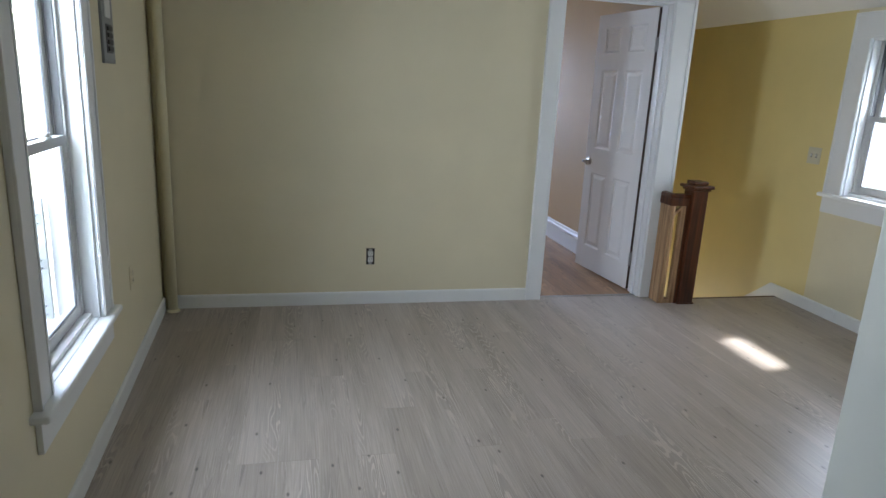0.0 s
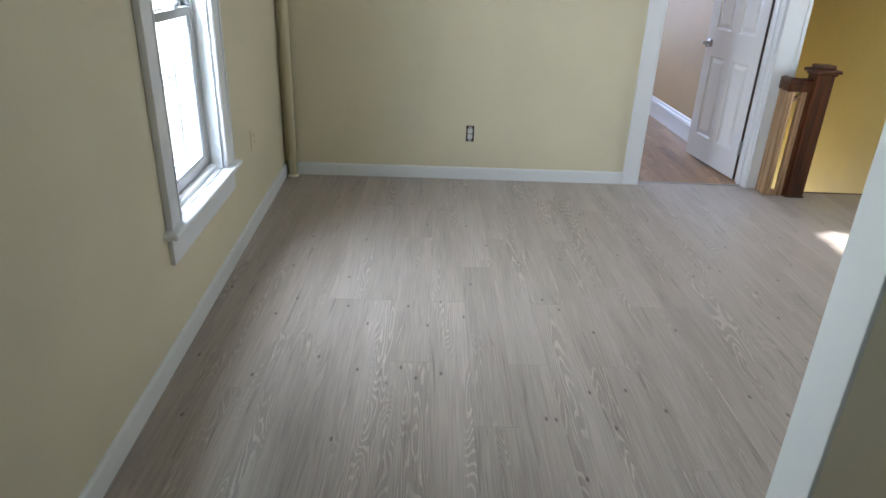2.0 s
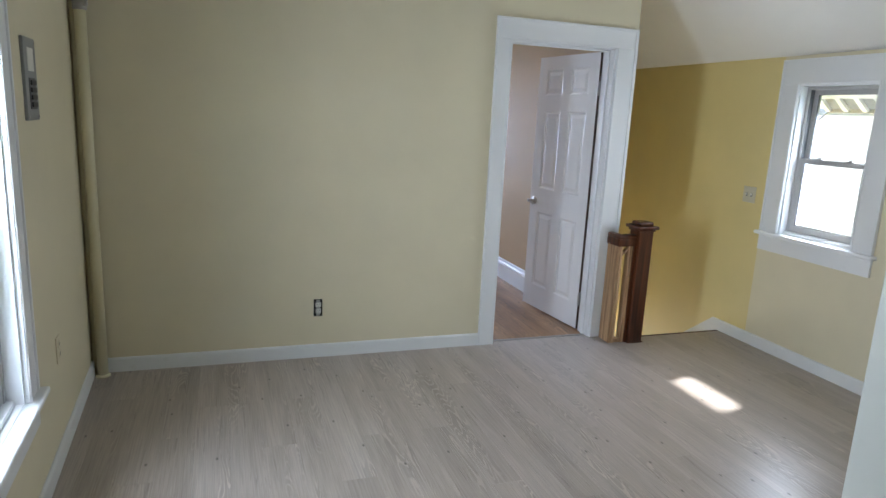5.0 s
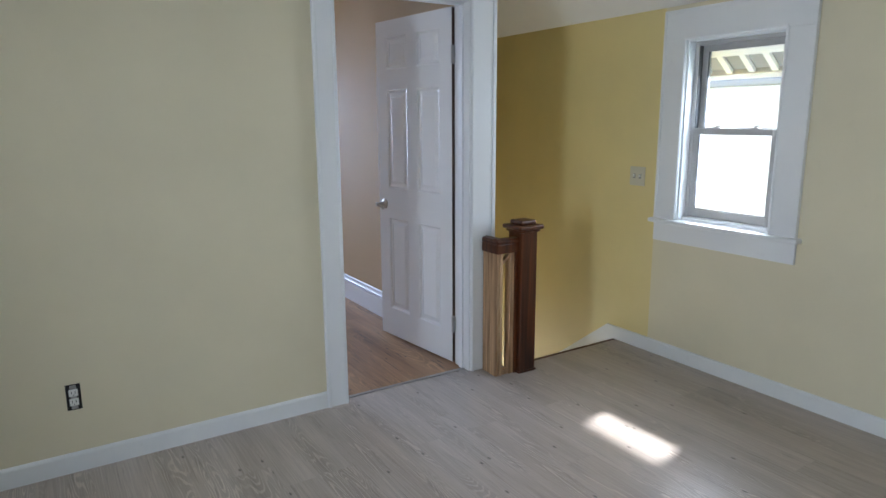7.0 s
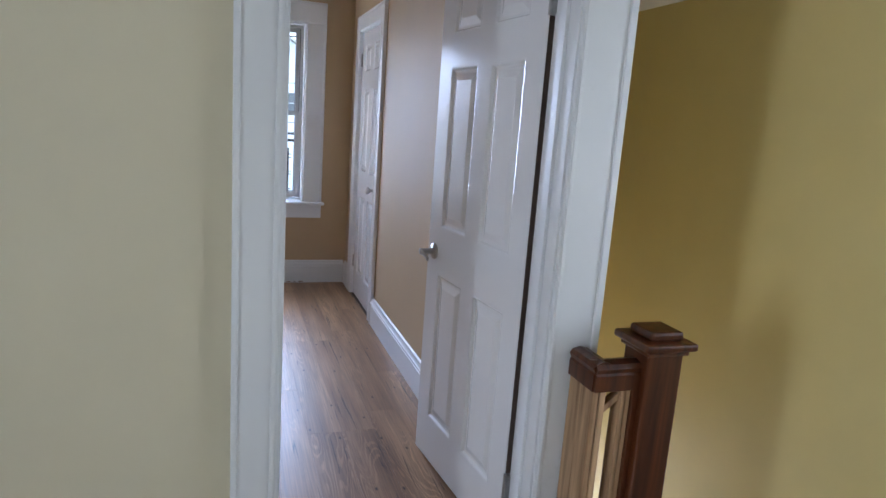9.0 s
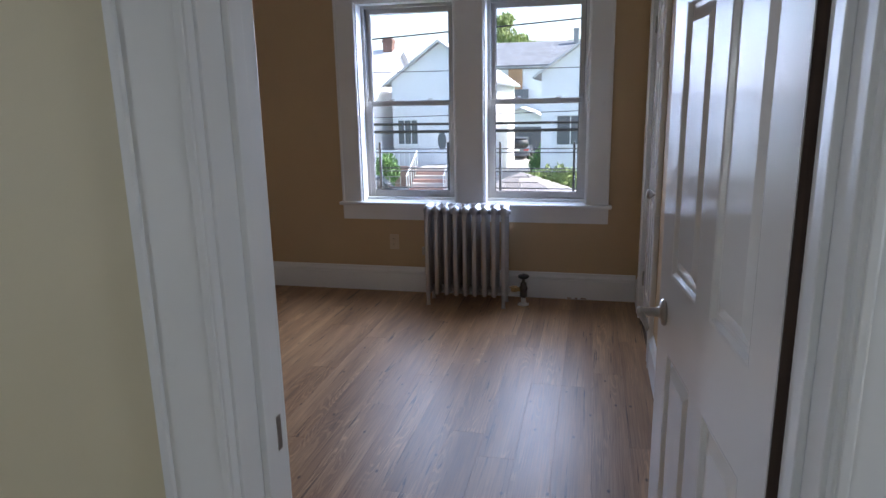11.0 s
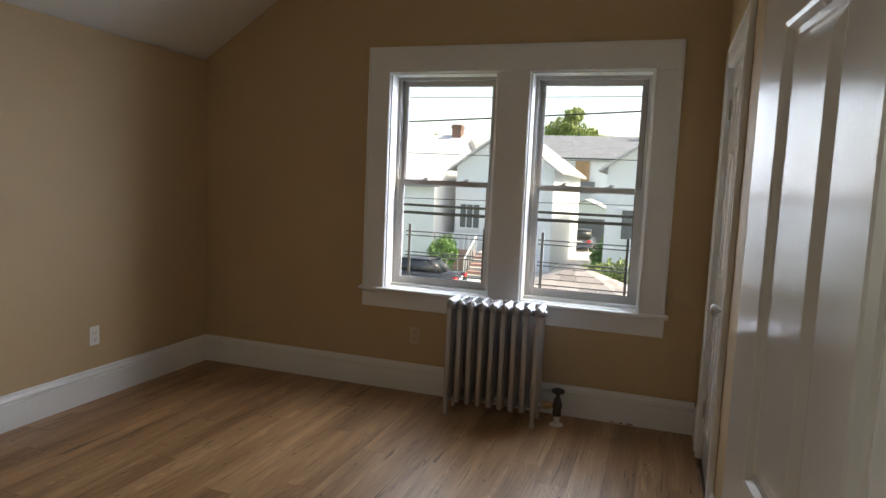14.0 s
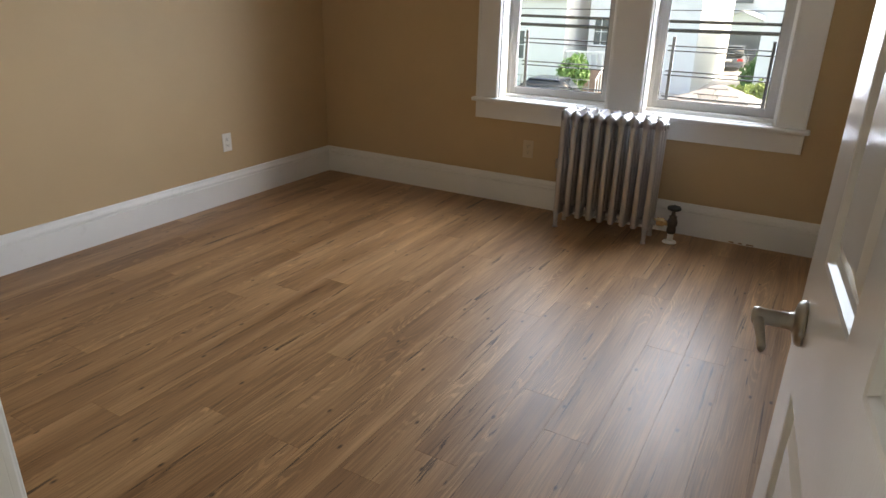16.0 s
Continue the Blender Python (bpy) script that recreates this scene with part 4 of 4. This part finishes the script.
def opening(parent, x0, x1, z0, z1, y, lights=2, mat=None):
    """A window on a facade that faces the street (towards -y), with frame, sill and panes."""
    w = part("window", boxes((x0 - 0.08, x0, y - 0.05, y + 0.02, z0, z1), (x1, x1 + 0.08, y - 0.05, y + 0.02, z0, z1), (x0 - 0.08, x1 + 0.08, y - 0.05, y + 0.02, z1, z1 + 0.1),
                             (x0 - 0.12, x1 + 0.12, y - 0.09, y + 0.02, z0 - 0.08, z0)), TRIM, parent, "white framed window", world_space=True)
    n = lights
    for i in range(n):
        a, b = x0 + (x1 - x0) * i / n + 0.03, x0 + (x1 - x0) * (i + 1) / n - 0.03
        part("pane", boxes((a, b, y - 0.02, y - 0.012, z0 + 0.03, (z0 + z1) / 2 - 0.02), (a, b, y - 0.02, y - 0.012, (z0 + z1) / 2 + 0.02, z1 - 0.03)), DARKOPEN, w, "dark glass pane", world_space=True)


def gable_house(x0, x1, y0, y1, eave, ridge, label, wall_mat=SIDING, roof_mat=PALEROOF, front_gable=True, lap=True):
    """A house with a pitched roof; the gable looks at the street, or the eave does."""
    ob = thing("house", ((x0 + x1) / 2, (y0 + y1) / 2, GROUND), label, "house", "houses across the street")
    bm = bmesh.new()
    if front_gable:
        prof = [(x0, GROUND), (x1, GROUND), (x1, eave), ((x0 + x1) / 2, ridge - 0.05), (x0, eave)]
        prism(bm, prof, Matrix(((1, 0, 0, 0), (0, 0, 1, y0), (0, 1, 0, 0), (0, 0, 0, 1))), y1 - y0)
    else:
        ym = (y0 + y1) / 2
        prof = [(y0, GROUND), (y1, GROUND), (y1, eave), (ym, ridge - 0.05), (y0, eave)]
        prism(bm, prof, Matrix(((0, 0, 1, x0), (1, 0, 0, 0), (0, 1, 0, 0), (0, 0, 0, 1))), x1 - x0)
    part("wall", bm, wall_mat, ob, world_space=True)
    bm = bmesh.new()
    t = 0.14
    if front_gable:
        xm, o = (x0 + x1) / 2, 0.35
        sl = (ridge - eave) / (xm - x0)
        for s in (-1, 1):
            e = x0 - o if s < 0 else x1 + o
            prof = [(xm, ridge), (e, eave - sl * o), (e, eave - sl * o + t), (xm, ridge + t)]
            prism(bm, prof, Matrix(((1, 0, 0, 0), (0, 0, 1, y0 - o), (0, 1, 0, 0), (0, 0, 0, 1))), y1 - y0 + 2 * o)
    else:
        ym, o = (y0 + y1) / 2, 0.35
        sl = (ridge - eave) / (ym - y0)
        for s in (-1, 1):
            e = y0 - o if s < 0 else y1 + o
            prof = [(ym, ridge), (e, eave - sl * o), (e, eave - sl * o + t), (ym, ridge + t)]
            prism(bm, prof, Matrix(((0, 0, 1, x0 - o), (1, 0, 0, 0), (0, 1, 0, 0), (0, 0, 0, 1))), x1 - x0 + 2 * o)
    part("roof", bm, roof_mat, ob, world_space=True)
    if lap:
        bm = bmesh.new()
        z = GROUND + 0.4
        while z < eave - 0.05:
            box(bm, x0 - 0.012, x1 + 0.012, y0 - 0.014, y0 + 0.01, z, z + 0.015)
            z += 0.2
        part("clapboard_edges", bm, wall_mat, ob, "shadowed clapboard edges", world_space=True)
    eaves = [(x0 - 0.44, x0 - 0.32, y0 - 0.3, y1), (x1 + 0.32, x1 + 0.44, y0 - 0.3, y1)] if front_gable else [(x0 - 0.4, x1 + 0.4, y0 - 0.44, y0 - 0.32)]
    for e in eaves:
        part("gutter", boxes((*e, eave - 0.30, eave - 0.18), r=0.02), BOXGREY, ob, "grey gutter", world_space=True)
    return ob


def chimney(parent, x, y, z0, z1, w=0.6, mat=None):
    bm = boxes((x - w / 2, x + w / 2, y - w / 2, y + w / 2, z0, z1), (x - w / 2 - 0.05, x + w / 2 + 0.05, y - w / 2 - 0.05, y + w / 2 + 0.05, z1 - 0.25, z1 - 0.1))
    part("chimney", bm, mat or BRICK, parent, "red brick chimney", world_space=True)


house_a = gable_house(-8.5, -2.8, 36.0, 48.0, 2.55, 4.60, "white sided house with a front gable and steps")
opening(house_a, -8.2, -7.0, -1.05, 0.35, 36.0, 3)
opening(house_a, -4.6, -3.9, 1.3, 2.2, 36.0, 2)
bm = boxes((-6.05, -5.05, 35.93, 36.0, -2.2, -0.1), r=0.02)
d = part("door", bm, TRIM, house_a, "white front door", world_space=True)
bm = lathe(bmesh.new(), [(0.26, 0.0), (0.24, 0.02)], 20, Matrix.Translation((-5.55, 35.93, -0.85)) @ Matrix.Diagonal((1, 1, 2.0, 1)) @ Matrix.Rotation(math.pi / 2, 4, "X"))
part("oval_light", bm, DARKOPEN, d, "oval dark glass light", world_space=True)
steps = thing("front_steps", (-5.6, 33.5, GROUND), "reddish stone front steps with pale railings", "steps")
for k in range(7):
    part("step", boxes((-6.5, -4.7, 31.9 + 0.32 * k, 36.0, GROUND + 0.17 * k, GROUND + 0.17 * (k + 1)), r=0.012), REDSTONE if k % 2 else CONCRETE, steps, world_space=True)
for x in (-6.6, -4.6):
    bm = tube(bmesh.new(), (x, 31.9, GROUND + 0.95), (x, 34.2, GROUND + 2.1), 0.04, 8)
    for k in range(6):
        y = 31.95 + k * 0.44
        tube(bm, (x, y, GROUND + 0.1), (x, y, GROUND + 0.97 + 0.22 * k), 0.025, 6)
    part("railing", bm, TRIM, steps, "pale metal railing", world_space=True)
porch = thing("porch_fence", (-8.5, 35.0, GROUND), "reddish porch wall with white balusters", "porch fence")
part("wall", boxes((-10.5, -6.8, 34.6, 34.9, GROUND, GROUND + 1.2), r=0.02), REDSTONE, porch, world_space=True)
for i in range(12):
    part("baluster", boxes((-10.4 + i * 0.31, -10.28 + i * 0.31, 34.68, 34.80, GROUND + 1.2, GROUND + 2.0), r=0.01), TRIM, porch, world_space=True)
part("top_rail", boxes((-10.5, -6.8, 34.64, 34.86, GROUND + 2.0, GROUND + 2.1), r=0.01), TRIM, porch, world_space=True)

house_b = gable_house(-22.0, -9.3, 34.5, 46.0, 1.55, 4.5, "white sided house with a pale roof along the street", front_gable=False)
for x in (-19.5, -16.0, -12.6):
    opening(house_b, x, x + 1.0, -1.9, -0.4, 34.5, 2)
chimney(house_b, -9.9, 40.2, 2.4, 5.3)
house_c = gable_house(-9.5, 5.0, 62.0, 76.0, 4.5, 7.0, "far white house with a dark grey roof", roof_mat=SHINGLE, front_gable=False)
part("sheathing", boxes((-5.0, -3.7, 61.7, 61.98, 2.3, 4.2)), PLY, house_c, "bare orange sheathing board", world_space=True)
# closed dark box, its colour stands in for shade inside the bay
part("bay_shade_panel", boxes((-5.4, -3.1, 61.5, 61.98, 1.2, 2.3)), DARKOPEN, house_c, "dark panel painted as the shade in an open bay", world_space=True)
opening(house_c, -1.2, 0.0, 1.9, 3.3, 62.0, 2)
chimney(house_c, 1.0, 68.0, 5.8, 8.2, 0.5, BOXGREY)
garage = gable_house(-6.2, -0.2, 55.5, 61.0, -0.55, 0.6, "white garage standing open at the driveway's end", lap=False)
# flat dark box over the wall, paints the shade of the garage's inside
part("garage_shade_panel", boxes((-4.9, -1.3, 55.40, 55.52, GROUND + 0.14, -0.9)), DARKOPEN, garage, "dark panel painted as the garage's shaded inside", world_space=True)
house_d = gable_house(0.3, 8.6, 33.5, 45.0, 2.7, 5.6, "white stucco house with a side window", lap=False)
opening(house_d, 1.1, 3.2, -0.95, 0.55, 33.5, 3)
opening(house_d, 5.0, 6.2, 1.3, 2.4, 33.5, 2)
house_e = gable_house(-40.0, -24.0, 35.0, 46.0, 1.6, 4.4, "white sided house farther along the street", front_gable=False)
house_f = gable_house(10.5, 24.0, 34.0, 46.0, 1.6, 4.4, "pale sided house farther along the street", front_gable=False)

# neighbours beside the house
west = thing("house", (-7.0, 2.5, GROUND), "white sided neighbour house beyond the tall window", "house", "neighbour houses")
part("wall", boxes((-10.0, -4.2, -9.0, 14.0, GROUND, 3.2)), SIDING, west, world_space=True)
bm = bmesh.new()
for k in range(30):
    box(bm, -4.2, -4.186, -9.0, 14.0, GROUND + 0.2 * k + 0.2, GROUND + 0.2 * k + 0.216)
part("clapboard_edges", bm, SIDING, west, "clapboard edges", world_space=True)
bm = prism(bmesh.new(), [(-10.4, 2.9), (-7.05, 5.2), (-3.8, 2.9), (-3.8, 3.05), (-7.05, 5.4), (-10.4, 3.05)], Matrix(((1, 0, 0, 0), (0, 0, 1, -9.4), (0, 1, 0, 0), (0, 0, 0, 1))), 23.8)
part("roof", bm, PALEROOF, west, world_space=True)
bm = boxes((-4.20, -4.08, 6.3, 6.44, GROUND, 2.8), r=0.01)
part("downpipe", bm, BOXGREY, west, "grey downpipe", world_space=True)
east = thing("house", (11.5, 1.0, GROUND), "white sided neighbour house with a red-brown eave", "house", "neighbour houses")
part("wall", boxes((8.6, 14.0, -9.0, 9.0, GROUND, 2.0)), SIDING, east, world_space=True)
bm = boxes((8.15, 8.62, -9.3, 9.3, 2.0, 2.10))
prism(bm, [(8.15, 2.10), (11.3, 3.9), (14.4, 2.10), (14.4, 2.22), (11.3, 4.05), (8.15, 2.22)], Matrix(((1, 0, 0, 0), (0, 0, 1, -9.3), (0, 1, 0, 0), (0, 0, 0, 1))), 18.6)
DULLROOF = painted("weathered_brown_shingle", (0.20, 0.155, 0.135), 0.85, 0.15, grain=12, strength=0.6)
part("roof", bm, DULLROOF, east, "grey-brown roof and eave", world_space=True)
part("gutter", boxes((8.05, 8.16, -9.3, 9.3, 1.78, 1.86), r=0.02), BOXGREY, east, "grey gutter", world_space=True)

awning = thing("window_awning", (4.53, -0.785, 2.1), "ribbed white metal awning outside the small window", "awning")
rise = 0.37
tilt = Matrix.Translation((4.53, -0.785, 2.10)) @ Matrix.Rotation(math.atan2(rise, 0.47), 4, "Y")
long = math.hypot(0.47, rise)
part("perforated_sheet", boxes((0.0, long, -0.62, 0.62, -0.004, 0.0)), AWNGREY, awning, "grey perforated metal sheet").matrix_basis = awning.matrix_basis.inverted() @ tilt
for k in range(9):
    y = -0.60 + 0.15 * k
    part("rib", boxes((0.0, long, y - 0.020, y + 0.020, -0.030, -0.004), r=0.004), AWNING, awning, "white raised rib").matrix_basis = awning.matrix_basis.inverted() @ tilt
part("front_bar", boxes((4.99, 5.012, -1.42, -0.16, 1.700, 1.732), r=0.003), HINGE, awning, "grey metal bar", world_space=True)
for y in (-1.40, -0.17):
    part("arm", tube(bmesh.new(), (4.53, y, 1.35), (5.0, y, 1.710), 0.008, 8), HINGE, awning, "metal arm", world_space=True)


def leaves(bm, rng, centre, radii, n, size, shell=0.55):
    """Scatters small folded leaf clumps in an uneven ellipsoid."""
    c = Vector(centre)
    for _ in range(n):
        d = Vector((rng.gauss(0, 1), rng.gauss(0, 1), rng.gauss(0, 1))).normalized()
        r = (shell + (1 - shell) * rng.random()) * (0.82 + 0.3 * noise.noise(d * 2.1 + c))
        p = c + Vector((d.x * radii[0], d.y * radii[1], d.z * radii[2])) * r
        m = Euler((rng.random() * 6.3, rng.random() * 6.3, rng.random() * 6.3)).to_matrix()
        s = size * (0.6 + 0.8 * rng.random())
        a, b, cc, dd = (p + m @ Vector(v) for v in ((-s, 0, 0), (0, -0.45 * s, 0.15 * s), (s, 0, 0), (0, 0.45 * s, 0.15 * s)))
        vs = [bm.verts.new(v) for v in (a, b, cc, dd)]
        bm.faces.new((vs[0], vs[1], vs[2]))
        bm.faces.new((vs[0], vs[2], vs[3]))


def bush(name, at, clumps, n, size, mat, label, category, seed):
    ob = thing(name, at, label, category)
    rng_b = random.Random(seed)
    bm = bmesh.new()
    for off, radii in clumps:
        leaves(bm, rng_b, Vector(at) + Vector(off), radii, n, size)
    part("foliage", bm, mat, ob, world_space=True)
    bm = bmesh.new()
    for k in range(5):
        tube(bm, (at[0], at[1], at[2]), (at[0] + rng_b.uniform(-0.3, 0.3), at[1] + rng_b.uniform(-0.3, 0.3), at[2] + 0.9), 0.03, 6, 0.012)
    part("stems", bm, BARK, ob, "thin brown stems", world_space=True)
    return ob


bush("round_bush", (-8.0, 32.6, GROUND), [((0, 0, 1.1), (0.95, 0.95, 1.1))], 2600, 0.11, LEAF, "dense clipped green bush beside the steps", "bush", 1)
bush("hedge", (1.6, 30.6, GROUND), [((-1.6 + 0.8 * k, 0.1 * (k % 2), 0.75 + 0.15 * (k % 3)), (0.8, 0.7, 0.8)) for k in range(6)], 900, 0.12, LEAFY, "leafy yellow-green hedge along the driveway", "hedge", 2)
bush("hedge", (0.1, 38.0, GROUND), [((0, -3.0 + 1.5 * k, 1.1), (0.7, 1.0, 1.2)) for k in range(6)], 700, 0.13, LEAF, "green hedge beside the white house", "hedge", 3)


def tree(at, height, crowns, seed, mat):
    ob = thing("tree", at, "leafy green tree above the roofs", "tree", "trees behind the houses")
    rng_t = random.Random(seed)
    base = Vector(at)
    bm = tube(bmesh.new(), base, base + Vector((0.2, 0, height * 0.55)), 0.32, 12, 0.18)
    for off, _ in crowns:
        tube(bm, base + Vector((0.2, 0, height * 0.5)), base + Vector(off), 0.13, 8, 0.03)
    part("trunk", bm, BARK, ob, "", True, True)
    bm = bmesh.new()
    for off, radii in crowns:
        leaves(bm, rng_t, base + Vector(off), radii, 1100, 0.26, 0.3)
    part("crown", bm, mat, ob, "uneven leafy crown", world_space=True)


tree((-9.0, 84.0, GROUND), 13.0, [((0, 0, 12.9), (2.6, 2.0, 2.0)), ((-2.2, 0.5, 11.9), (2.2, 2.0, 1.8)), ((2.4, -0.4, 11.6), (2.2, 1.8, 1.5)), ((0.6, 0.2, 14.4), (1.5, 1.4, 1.1)), ((4.6, 0.3, 11.0), (1.8, 1.6, 1.0))], 5, LEAFY)
tree((0.5, 92.0, GROUND), 8.5, [((0, 0, 11.6), (2.6, 2.0, 1.2)), ((2.6, 0.5, 11.2), (2.0, 2.0, 1.0))], 6, LEAF)
tree((-18.0, 60.0, GROUND), 8.5, [((0, 0, 8.4), (2.4, 2.0, 1.4)), ((2.4, 0.5, 7.8), (2.0, 1.8, 1.2)), ((4.6, 0.4, 7.4), (1.5, 1.5, 1.0))], 7, LEAF)
tree((7.0, 90.0, GROUND), 8.5, [((0, 0, 12.0), (2.4, 2.0, 1.4)), ((-2.2, 0.5, 11.3), (1.7, 1.8, 1.2))], 8, LEAF)


def car(at, turn, length, width, height, mat, label, tall=False):
    ob = thing("parked_car", at, label, "car", "", "", turn)
    l, w = length / 2, width / 2
    belt = height * (0.62 if not tall else 0.60)
    prof = [(-l, 0.32), (-l + 0.02, belt - 0.12), (-l + 0.12, belt), (l - 1.1, belt - 0.02), (l - 0.12, belt - 0.18), (l, belt - 0.38), (l - 0.02, 0.30)]
    t = bmesh.new()
    prism(t, prof, Matrix(((1, 0, 0, 0), (0, 0, 1, -w), (0, 1, 0, 0), (0, 0, 0, 1))), width)
    bmesh.ops.bevel(t, geom=t.edges[:], offset=0.07, segments=3, affect="EDGES")
    part("body", t, mat, ob, "", True)
    back = -l + (0.75 if not tall else 0.12)
    roof = [(back - 0.1, belt - 0.05), (back + (0.55 if not tall else 0.28), height), (l - 2.0, height), (l - 1.15, belt - 0.05)]
    t = bmesh.new()
    prism(t, roof, Matrix(((1, 0, 0, 0), (0, 0, 1, -w + 0.10), (0, 1, 0, 0), (0, 0, 0, 1))), width - 0.20)
    bmesh.ops.bevel(t, geom=t.edges[:], offset=0.06, segments=3, affect="EDGES")
    part("glasshouse", t, CARGLASS, ob, "dark car windows", True)
    part("roof", boxes((back + 0.50 if not tall else back + 0.25, l - 1.95, -w + 0.13, w - 0.13, height - 0.03, height + 0.03), r=0.025), mat, ob, "", True)
    for x in (-l + 0.85, l - 0.85):
        for s in (-1, 1):
            tyre = part("wheel", lathe(bmesh.new(), [(0.22, -0.10), (0.31, -0.10), (0.33, -0.07), (0.33, 0.07), (0.31, 0.10), (0.22, 0.10)], 24, Matrix.Translation((x, s * (w - 0.08), 0.33)) @ Matrix.Rotation(math.pi / 2, 4, "X")), TYRE, ob, "black tyre", True)
            bm = bmesh.new()
            for k in range(5):
                sp = boxes((-0.03, 0.03, -0.012, 0.012, 0.03, 0.23), r=0.006)
                join(bm, sp, Matrix.Translation((x, s * (w + 0.025), 0.33)) @ Matrix.Rotation(2 * math.pi * k / 5, 4, "Y"))
            part("rim", bm, NICKEL, tyre, "silver spoked rim")
    for s in (-1, 1):
        part("tail_light", boxes((-l - 0.01, -l + 0.14, s * w - 0.02 if s < 0 else w - 0.34, -w + 0.34 if s < 0 else w + 0.02, belt - 0.26, belt - 0.10), r=0.02), LAMPRED, ob, "red tail light")
        part("head_light", boxes((l - 0.2, l - 0.02, s * w + 0.02 if s < 0 else w - 0.4, -w + 0.4 if s < 0 else w - 0.02, belt - 0.42, belt - 0.28), r=0.02), PLASTIC, ob, "clear head light")
    part("bumper", boxes((-l - 0.05, -l + 0.12, -w + 0.05, w - 0.05, 0.30, 0.52), r=0.03), mat, ob)
    part("number_plate", boxes((-l - 0.012, -l + 0.02, -0.26, 0.26, belt - 0.30, belt - 0.16), r=0.004), PLASTIC, ob, "pale number plate")
    return ob


car((-7.6, 27.3, GROUND + 0.02), 180, 4.6, 1.8, 1.42, CARDARK, "dark sedan parked at the kerb")
car((-2.9, 52.6, GROUND + 0.13), 90, 4.5, 1.85, 1.65, CARGREY, "grey sport utility car parked before the garage", True)
fence = thing("wire_fence", (-9.0, 31.5, GROUND), "pale metal yard fence", "fence")
for i in range(8):
    part("post", tube(bmesh.new(), (-11.0 + i * 0.6, 31.5, GROUND), (-11.0 + i * 0.6, 31.5, GROUND + 1.0), 0.025, 6), HINGE, fence, world_space=True)
for z in (0.35, 0.65, 0.98):
    part("rail", tube(bmesh.new(), (-11.0, 31.5, GROUND + z), (-6.8, 31.5, GROUND + z), 0.018, 6), HINGE, fence, world_space=True)


def cable(a, b, sag, r):
    ob = thing("power_cable", a, "black overhead cable sagging across the street", "cable", "overhead cables")
    a, b = Vector(a), Vector(b)
    bm = bmesh.new()
    n = 24
    pts = []
    for i in range(n + 1):
        f = i / n
        pts.append(a.lerp(b, f) - Vector((0, 0, sag * 4 * f * (1 - f))))
    for p, q in zip(pts, pts[1:]):
        tube(bm, p, q, r, 6)
    part("wire", bm, CABLE, ob, world_space=True)


def pole(x):
    ob = thing("utility_pole", (x, 10.2, GROUND), "brown wooden utility pole carrying the cables", "utility pole", "utility poles")
    part("shaft", tube(bmesh.new(), (x, 10.2, GROUND), (x, 10.2, 5.2), 0.15, 12, 0.11), BARK, ob, "", True, True)
    part("crossarm", boxes((x - 0.06, x + 0.06, 9.3, 11.1, 4.6, 4.72), r=0.01), BARK, ob, world_space=True)


pole(-16.0)
pole(18.0)
for a, b, sag, r in (((-16, 10.2, 1.45), (18, 10.2, 1.50), 0.45, 0.022), ((-16, 10.2, 1.28), (18, 10.2, 1.42), 0.45, 0.026), ((-16, 10.2, 1.95), (18, 10.2, 3.75), 0.30, 0.012),
                     ((-16, 10.2, 3.1), (18, 10.2, 3.2), 0.30, 0.006), ((-16, 10.2, 2.3), (18, 10.2, 2.2), 0.35, 0.006), ((-16, 10.2, 0.9), (3.6, 4.05, 0.62), 0.15, 0.006), ((-16, 10.2, 1.25), (18, 10.2, 1.9), 0.4, 0.006)):
    cable(a, b, sag, r)

# ---- floor planks, laid along y with staggered ends ----


def plank_mesh(w, l, mat, name="plank"):
    bm = bmesh.new()
    g, h, r = 0.00015, 0.006, 0.0005
    lo = [bm.verts.new((x, y, -h)) for x, y in ((g, g), (w - g, g), (w - g, l - g), (g, l - g))]
    mid = [bm.verts.new((x, y, -r)) for x, y in ((g, g), (w - g, g), (w - g, l - g), (g, l - g))]
    up = [bm.verts.new((x, y, 0)) for x, y in ((g + r, g + r), (w - g - r, g + r), (w - g - r, l - g - r), (g + r, l - g - r))]
    for a, b in ((lo, mid), (mid, up)):
        for i in range(4):
            j = (i + 1) % 4
            bm.faces.new((a[i], a[j], b[j], b[i]))
    bm.faces.new(up)
    me = bpy.data.meshes.new(name)
    bm.to_mesh(me)
    bm.free()
    me.materials.append(mat)
    return me


def lay(parent, x0, x1, y0, y1, w, l, mat, rng, cut=None):
    meshes = {}
    base = parent.matrix_basis.inverted()
    x, row = x0, 0
    while x < x1 - 0.01:
        ww = min(w, x1 - x)
        end = y1 if cut is None else cut(x + ww / 2)
        y = y0
        ll = l * rng.choice((0.25, 0.4, 0.55, 0.7, 0.85, 1.0))
        while y < end - 0.01:
            ll = min(ll, end - y)
            key = (round(ww, 3), round(ll, 3))
            if key not in meshes:
                meshes[key] = plank_mesh(ww, ll, mat)
            ob = new("plank", meshes[key])
            ob.parent = parent
            ob.matrix_basis = base @ Matrix.Translation((x, y, 0))
            y += ll
            ll = l
        x += ww
        row += 1


rng = random.Random(7)
lay(floor_a, -0.06, 4.36, -7.0, 0.0, 0.152, 1.22, FLOOR_A, rng, lambda x: (0.05 if 2.44 < x < 3.24 else 0.0) if x < 3.40 else -0.085)
lay(floor_b, -0.21, 3.29, 0.055, 3.80, 0.152, 1.22, FLOOR_B, rng)
